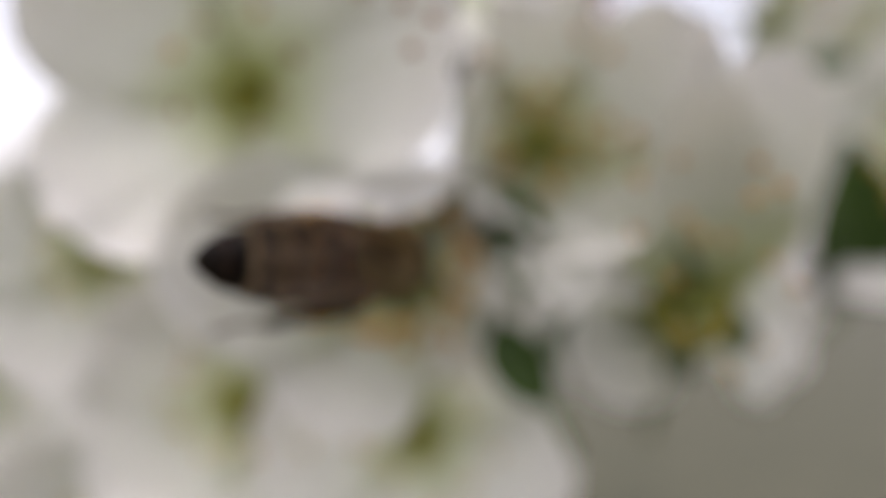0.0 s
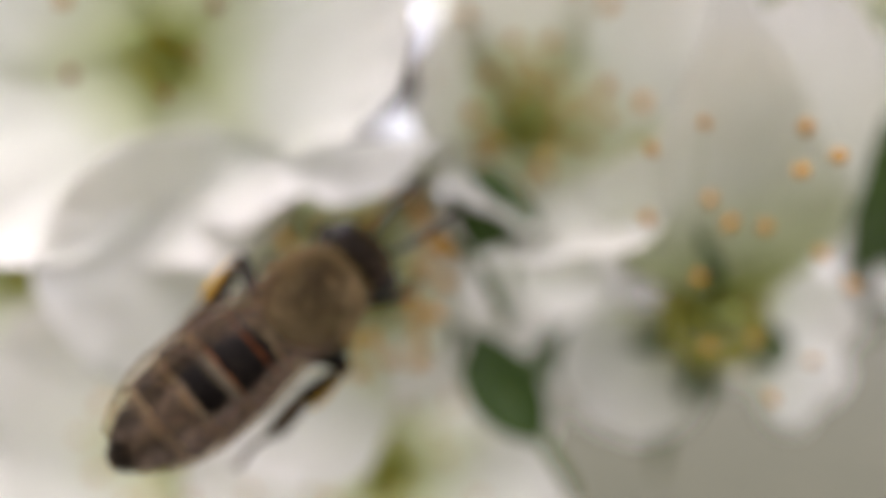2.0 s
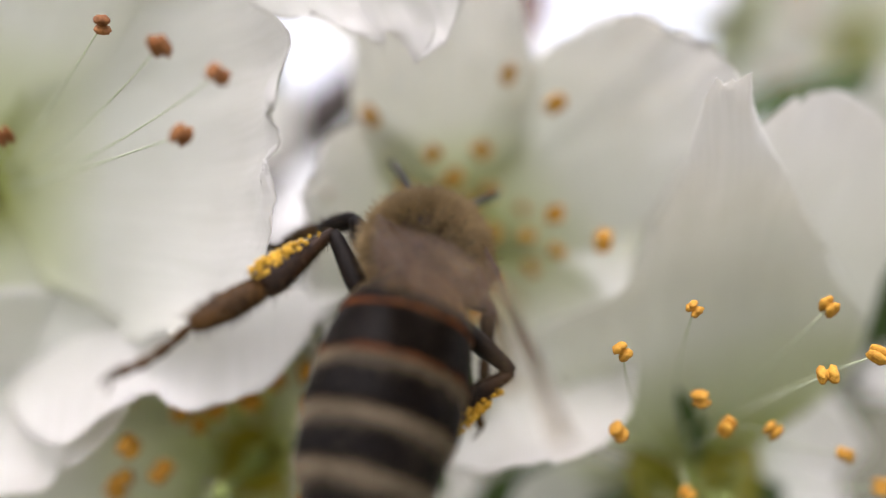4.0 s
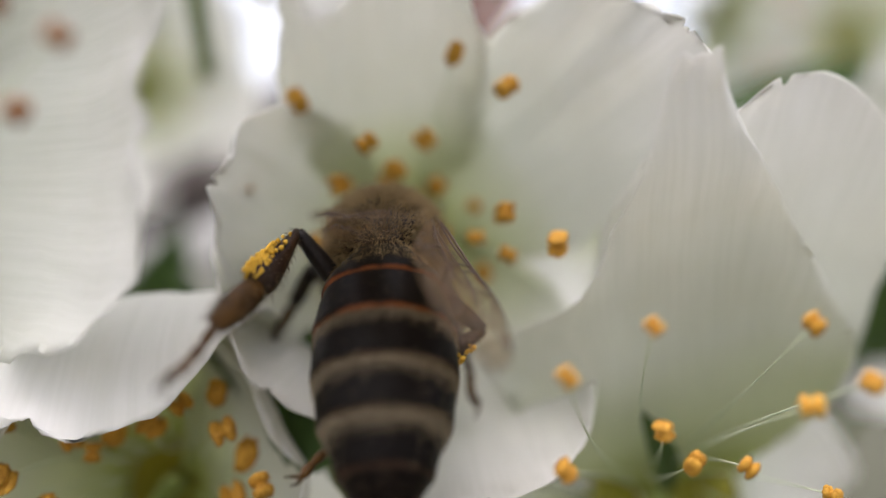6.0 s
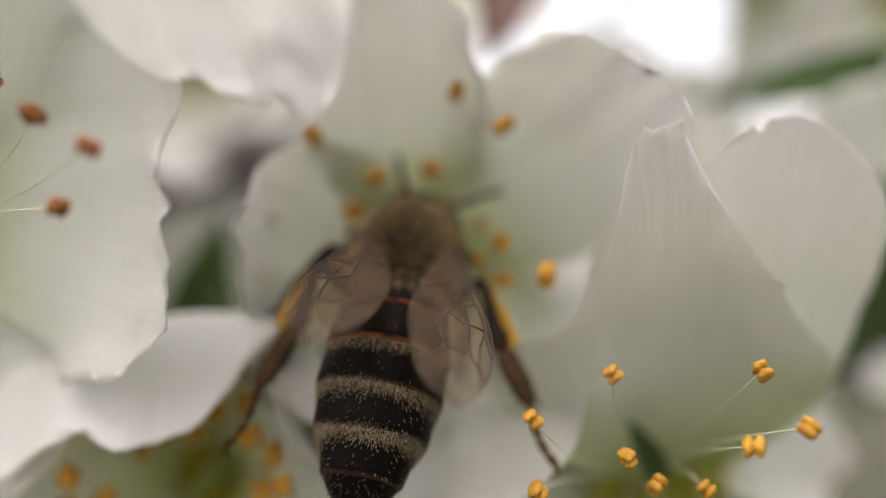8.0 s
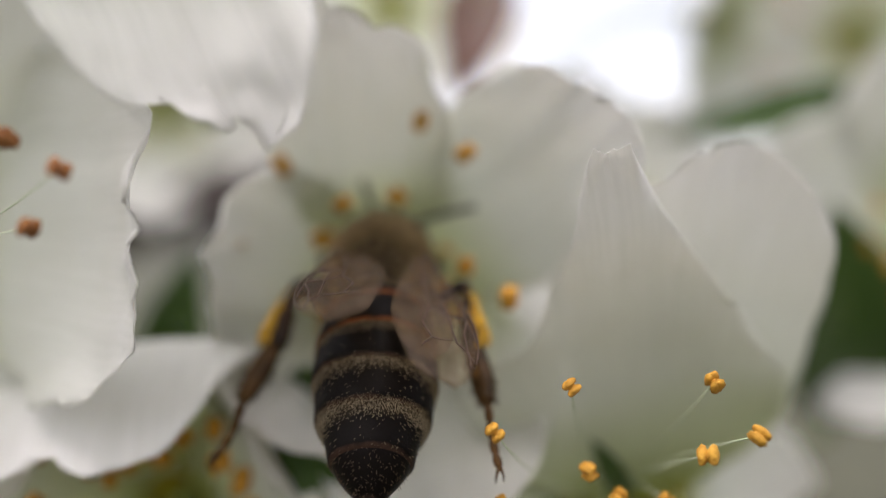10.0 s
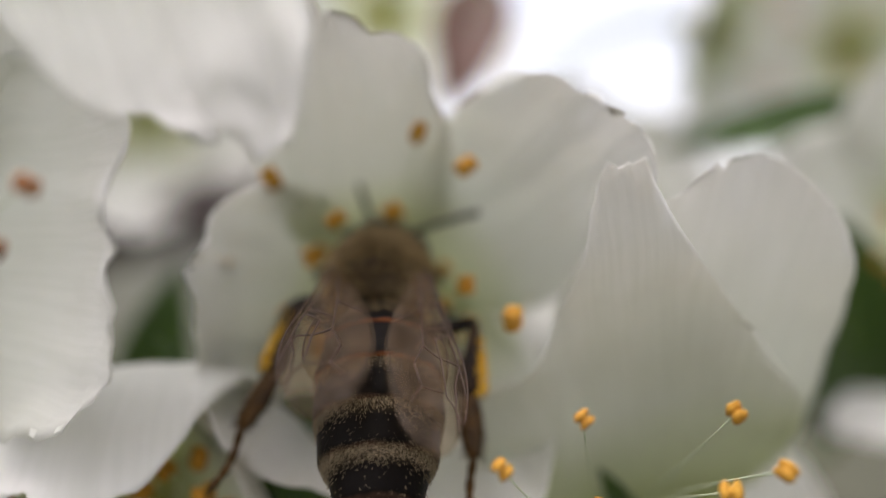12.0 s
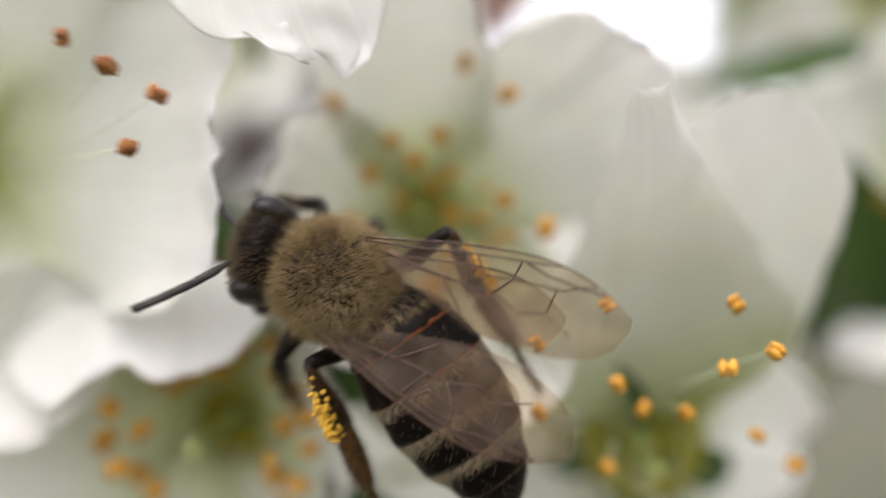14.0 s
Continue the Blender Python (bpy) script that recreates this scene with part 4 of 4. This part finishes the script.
def motions():
    walk(BEE, [
        (0, at_pose((-12.49, -12.06, -12.50), (0.670, 0.741, 0.049), (0.740, -0.672, 0.039))),
        (0.5, at_pose((-12.35, -9.73, -12.84), (0.636, 0.735, 0.236), (0.697, -0.678, 0.233))),
        (1, at_pose((-13.10, -8.33, -13.74), (0.609, 0.761, 0.225), (0.727, -0.649, 0.224))),
        (1.5, at_pose((-12.94, -7.85, -12.74), (0.641, 0.733, 0.226), (0.707, -0.679, 0.198))),
        (1.8, at_pose((-13.40, -9.46, -13.01), (0.805, 0.429, 0.410), (0.424, -0.899, 0.109))),
        (2, at_pose((-12.65, -11.44, -14.37), (0.680, 0.305, 0.666), (0.307, -0.944, 0.119))),
        (2.2, at_pose((-12.17, -12.89, -11.35), (0.520, 0.235, 0.821), (0.290, -0.953, 0.089))),
        (2.5, at_pose((-8.91, -13.60, -6.62), (0.423, 0.086, 0.902), (0.190, -0.982, 0.005))),
        (2.8, at_pose((-3.43, -10.17, -5.36), (0.475, 0.572, 0.669), (0.325, -0.820, 0.470))),
        (3, at_pose((-4.04, -9.41, -3.43), (0.205, 0.779, 0.591), (0.242, -0.627, 0.740))),
        (3.2, at_pose((-4.47, -9.37, -3.76), (0.149, 0.814, 0.561), (0.219, -0.580, 0.784))),
        (5.3, at_pose((-3.78, -3.42, -3.04), (-0.025, 0.962, 0.269), (0.065, -0.268, 0.961))),
        (5.5, at_pose((-3.40, -2.20, -2.39), (-0.050, 0.960, 0.275), (-0.062, -0.278, 0.958))),
        (6, at_pose((-3.28, -2.18, -3.04), (-0.050, 0.951, 0.305), (-0.005, -0.305, 0.952))),
        (6.5, at_pose((-3.61, -2.45, -3.05), (-0.044, 0.930, 0.364), (0.005, -0.364, 0.931))),
        (7, at_pose((-4.11, -1.95, -3.08), (-0.079, 0.889, 0.450), (-0.019, -0.452, 0.892))),
        (7.5, at_pose((-2.86, -3.23, -1.48), (-0.087, 0.759, 0.646), (-0.055, -0.650, 0.758))),
        (8, at_pose((-2.49, -2.19, -2.17), (0.047, 0.834, 0.549), (0.206, -0.545, 0.813))),
        (8.2, at_pose((-1.97, -1.90, -2.12), (0.113, 0.827, 0.552), (0.277, -0.559, 0.781))),
        (10.3, at_pose((-2.37, -1.45, -1.72), (-0.062, 0.841, 0.537), (0.077, -0.532, 0.843))),
        (10.5, at_pose((-2.39, -1.92, -2.10), (-0.054, 0.845, 0.533), (0.086, -0.528, 0.845))),
        (11, at_pose((-2.43, -2.07, -1.75), (-0.069, 0.808, 0.584), (0.043, -0.583, 0.811))),
        (11.5, at_pose((-2.94, -1.87, -1.75), (-0.075, 0.809, 0.583), (0.059, -0.580, 0.812))),
        (12, at_pose((-2.24, -1.15, -1.60), (-0.066, 0.808, 0.586), (0.048, -0.584, 0.811))),
        (12.5, at_pose((-2.20, -1.50, -1.59), (-0.035, 0.819, 0.573), (0.072, -0.570, 0.818))),
        (13, at_pose((-2.37, -1.03, -1.60), (-0.051, 0.813, 0.580), (0.074, -0.576, 0.814))),
        (13.2, at_pose((-2.38, -2.18, -1.81), (-0.059, 0.701, 0.710), (0.050, -0.708, 0.704))),
        (13.4, at_pose((-2.26, -4.85, -2.30), (-0.230, 0.289, 0.929), (0.012, -0.954, 0.300))),
        (13.5, at_pose((-2.00, -5.42, -2.24), (-0.359, 0.212, 0.909), (-0.011, -0.975, 0.223))),
        (13.6, at_pose((-1.74, -6.15, -3.30), (-0.772, 0.203, 0.602), (-0.097, -0.974, 0.205))),
        (13.8, at_pose((-3.90, -7.56, -5.05), (-0.896, 0.101, 0.433), (-0.002, -0.975, 0.223))),
        (14, at_pose((-5.09, -9.78, -4.65), (-0.896, 0.006, 0.443), (0.069, -0.985, 0.152))),
    ])
    # wings: (seconds, spread outward, lift) for the left and for the right side
    left = [(0, 2, 4), (1.4, 2, 4), (2.0, 2, 4), (2.3, 18, 6), (2.5, 36, 6), (2.7, 30, 30), (2.8, 22, 30), (3.0, -30, 22), (3.2, -26, 22), (5.3, -6, 16), (5.5, -4, 14), (6.5, -2, 16), (7.0, 4, 14), (7.2, 8, 14, 8), (7.5, 12, 12, 15),
            (8.0, 11, 15, 15), (8.2, 12, 16, 15), (10.3, 5, 20, 15), (10.5, 6, 20, 15), (11.0, 8, 14, 8), (11.5, 8, 11, 0), (12.5, 9, 10, 12), (13.2, 10, 8, 10), (13.4, -6, 6), (13.6, 4, 6), (14.0, 4, 9)]
    right = [(0, 2, 4), (1.4, 2, 4), (2.0, 0, 4), (2.5, 4, 6), (2.7, 10, 14), (2.8, 20, 12, 20), (3.0, 22, 8, 45), (3.2, 20, 8, 50), (5.3, 10, -14, 50), (5.5, 10, -16, 50), (6.5, 14, -5, 10), (7.5, 11, 6, 15),
             (8.0, 10, 8, 15), (8.2, 24, 14, 10), (10.3, 10, 5, 15), (10.5, 10, 4, 15), (11.5, 7, 0, 25), (12.5, 7, -3, 25), (13.2, 10, 2, 10), (13.4, 18, 6), (13.6, 14, 6), (13.8, 4, 6), (14.0, 15, 10)]
    for s, rows in ((1, left), (-1, right)):
        for key, root, share in (("fore", (-0.4, 1.65, 1.15), 1.0), ("hind", (-1.3, 1.5, 1.0), 0.9)):
            walk(WINGS[key, s], [(t, pose(root[0] * M, s * root[1] * M, root[2] * M, 0, 0, -s * out * share) @ pose(0, 0, 0, 0, lift * share, 0) @ pose(0, 0, 0, -s * sum(twist), 0, 0))
                                 for t, out, lift, *twist in rows])

    # the abdomen hangs from the waist: (seconds, droop)
    droop = [(0, 8, 0), (1.5, 8, 0), (2.0, 0, 0), (2.5, 0, 0), (2.8, 20, 0), (3.0, 30, 0), (3.2, 30, 0), (5.3, 28, 0), (5.5, 24, 0), (6.0, 36, 0), (6.5, 36, 0), (7.5, 22, 0), (8.2, 24, 0),
             (10.3, 8, 0), (10.5, 8, 0), (11.0, 10, 0), (12.5, 14, 0), (13.2, 12, 0), (13.4, 6, 0), (13.6, 4, -6), (13.8, 2, -26), (14.0, 2, -28)]
    walk(ABDOMEN, [(t, pose(-1.75 * M, 0, 0, 0, -d, yaw)) for t, d, yaw in droop])
    # the head dips into the blossom while the bee feeds
    nod = [(0, 30, 0), (1.5, 30, 0), (2.0, 0, 0), (2.5, 0, -10), (3.0, 22, 0), (10.3, 14, -12), (13.0, 14, -14), (13.2, 10, 10), (13.5, 5, 32), (13.7, 2, 26), (14.0, 0, 14)]
    walk(HEAD, [(t, pose(1.75 * M, 0, -0.1 * M, 0, a, yaw)) for t, a, yaw in nod])

    # antennae: (seconds, swing outward, raise)
    for s, rows in ((1, [(0, 0, 0), (2.0, -20, -10), (2.5, -40, -80), (3.0, 0, 0), (13.0, 0, 0), (13.5, 20, 0), (13.8, -20, 0), (14, 15, 0)]),
                    (-1, [(0, 0, 0), (2.0, -20, -10), (2.5, -40, -80), (3.0, 0, 0), (6.0, 0, 0), (10.3, 35, 0), (12.5, 35, 0), (13.2, 20, 0), (13.5, -5, 0), (13.8, 0, -70), (14, 0, -75)])):
        root = FEELERS[s].matrix_basis.copy()
        walk(FEELERS[s], [(t, root @ pose(0, 0, 0, 0, -up, 0) @ pose(0, 0, 0, 0, 0, s * out)) for t, out, up in rows])

    # legs: (seconds, swing forward, raise)
    def swing(key, s, rows):
        ob = LEGS[key, s]
        root = ob.matrix_basis.copy()
        walk(ob, [(t, root @ pose(0, 0, 0, s * up, 0, -s * fore)) for t, fore, up in rows])

    swing("hind", 1, [(0, 20, -84), (1.6, 20, -84), (2.0, 0, -64), (2.5, -12, 20), (2.8, 20, -10), (3.0, 30, -24), (3.2, 30, -24), (5.3, -12, 24), (5.5, -12, 24), (6.0, -6, 12), (6.5, 25, -20), (7.0, 10, -14), (7.5, 10, -30), (8.0, 12, -42), (8.2, 14, -40), (10.3, 12, -30), (10.5, 12, -30), (11.0, 40, -48), (11.5, 36, -46), (12.5, 14, -32), (13.2, 20, -30), (13.5, 30, -20), (13.7, 20, -10), (14, 12, 4)])
    swing("hind", -1, [(0, 20, -66), (1.5, 24, -62), (2.0, 14, -60), (2.2, 0, -40), (2.5, -14, -14), (2.8, -30, -40), (3.0, -40, -60), (3.2, -40, -64), (5.3, -18, -76), (5.5, -18, -78), (6.0, -40, -80), (6.3, -14, -64), (6.5, 6, -54), (7.0, 24, -14), (7.5, 24, -30), (8.0, 24, -24), (8.2, 30, -10), (10.3, -22, 0), (10.5, -24, 0), (11.0, -14, -20), (12.5, -6, -42), (13.2, -6, -40), (13.5, -60, -70), (13.8, -66, -6), (14, -50, -10)])
    swing("mid", 1, [(0, 0, -84), (2.0, -10, -80), (2.5, 0, -6), (2.8, 40, -8), (3.0, 54, -6), (3.2, 54, -6), (5.3, 50, -40), (6.5, 50, -40), (8.0, 30, -40), (12.9, 10, -40), (13.3, 14, 0), (13.5, 24, 30), (13.8, 54, 24), (14, 10, -40)])
    swing("mid", -1, [(0, 0, -70), (2.0, -10, -76), (2.5, -40, -48), (3.0, 10, -60), (5.5, 50, -65), (13.0, 35, -65), (13.5, -10, -80), (14, -10, -80)])
    swing("front", 1, [(0, 0, -30), (2.2, 10, -50), (2.6, 0, -60), (3.0, 0, -30), (13.2, 0, -30), (13.6, 0, -30), (14, -20, -80)])
    swing("front", -1, [(0, 0, -30), (2.2, 10, -10), (3.0, 0, -30), (13.2, 0, -30), (13.6, 0, -40), (14, -20, -75)])


motions()
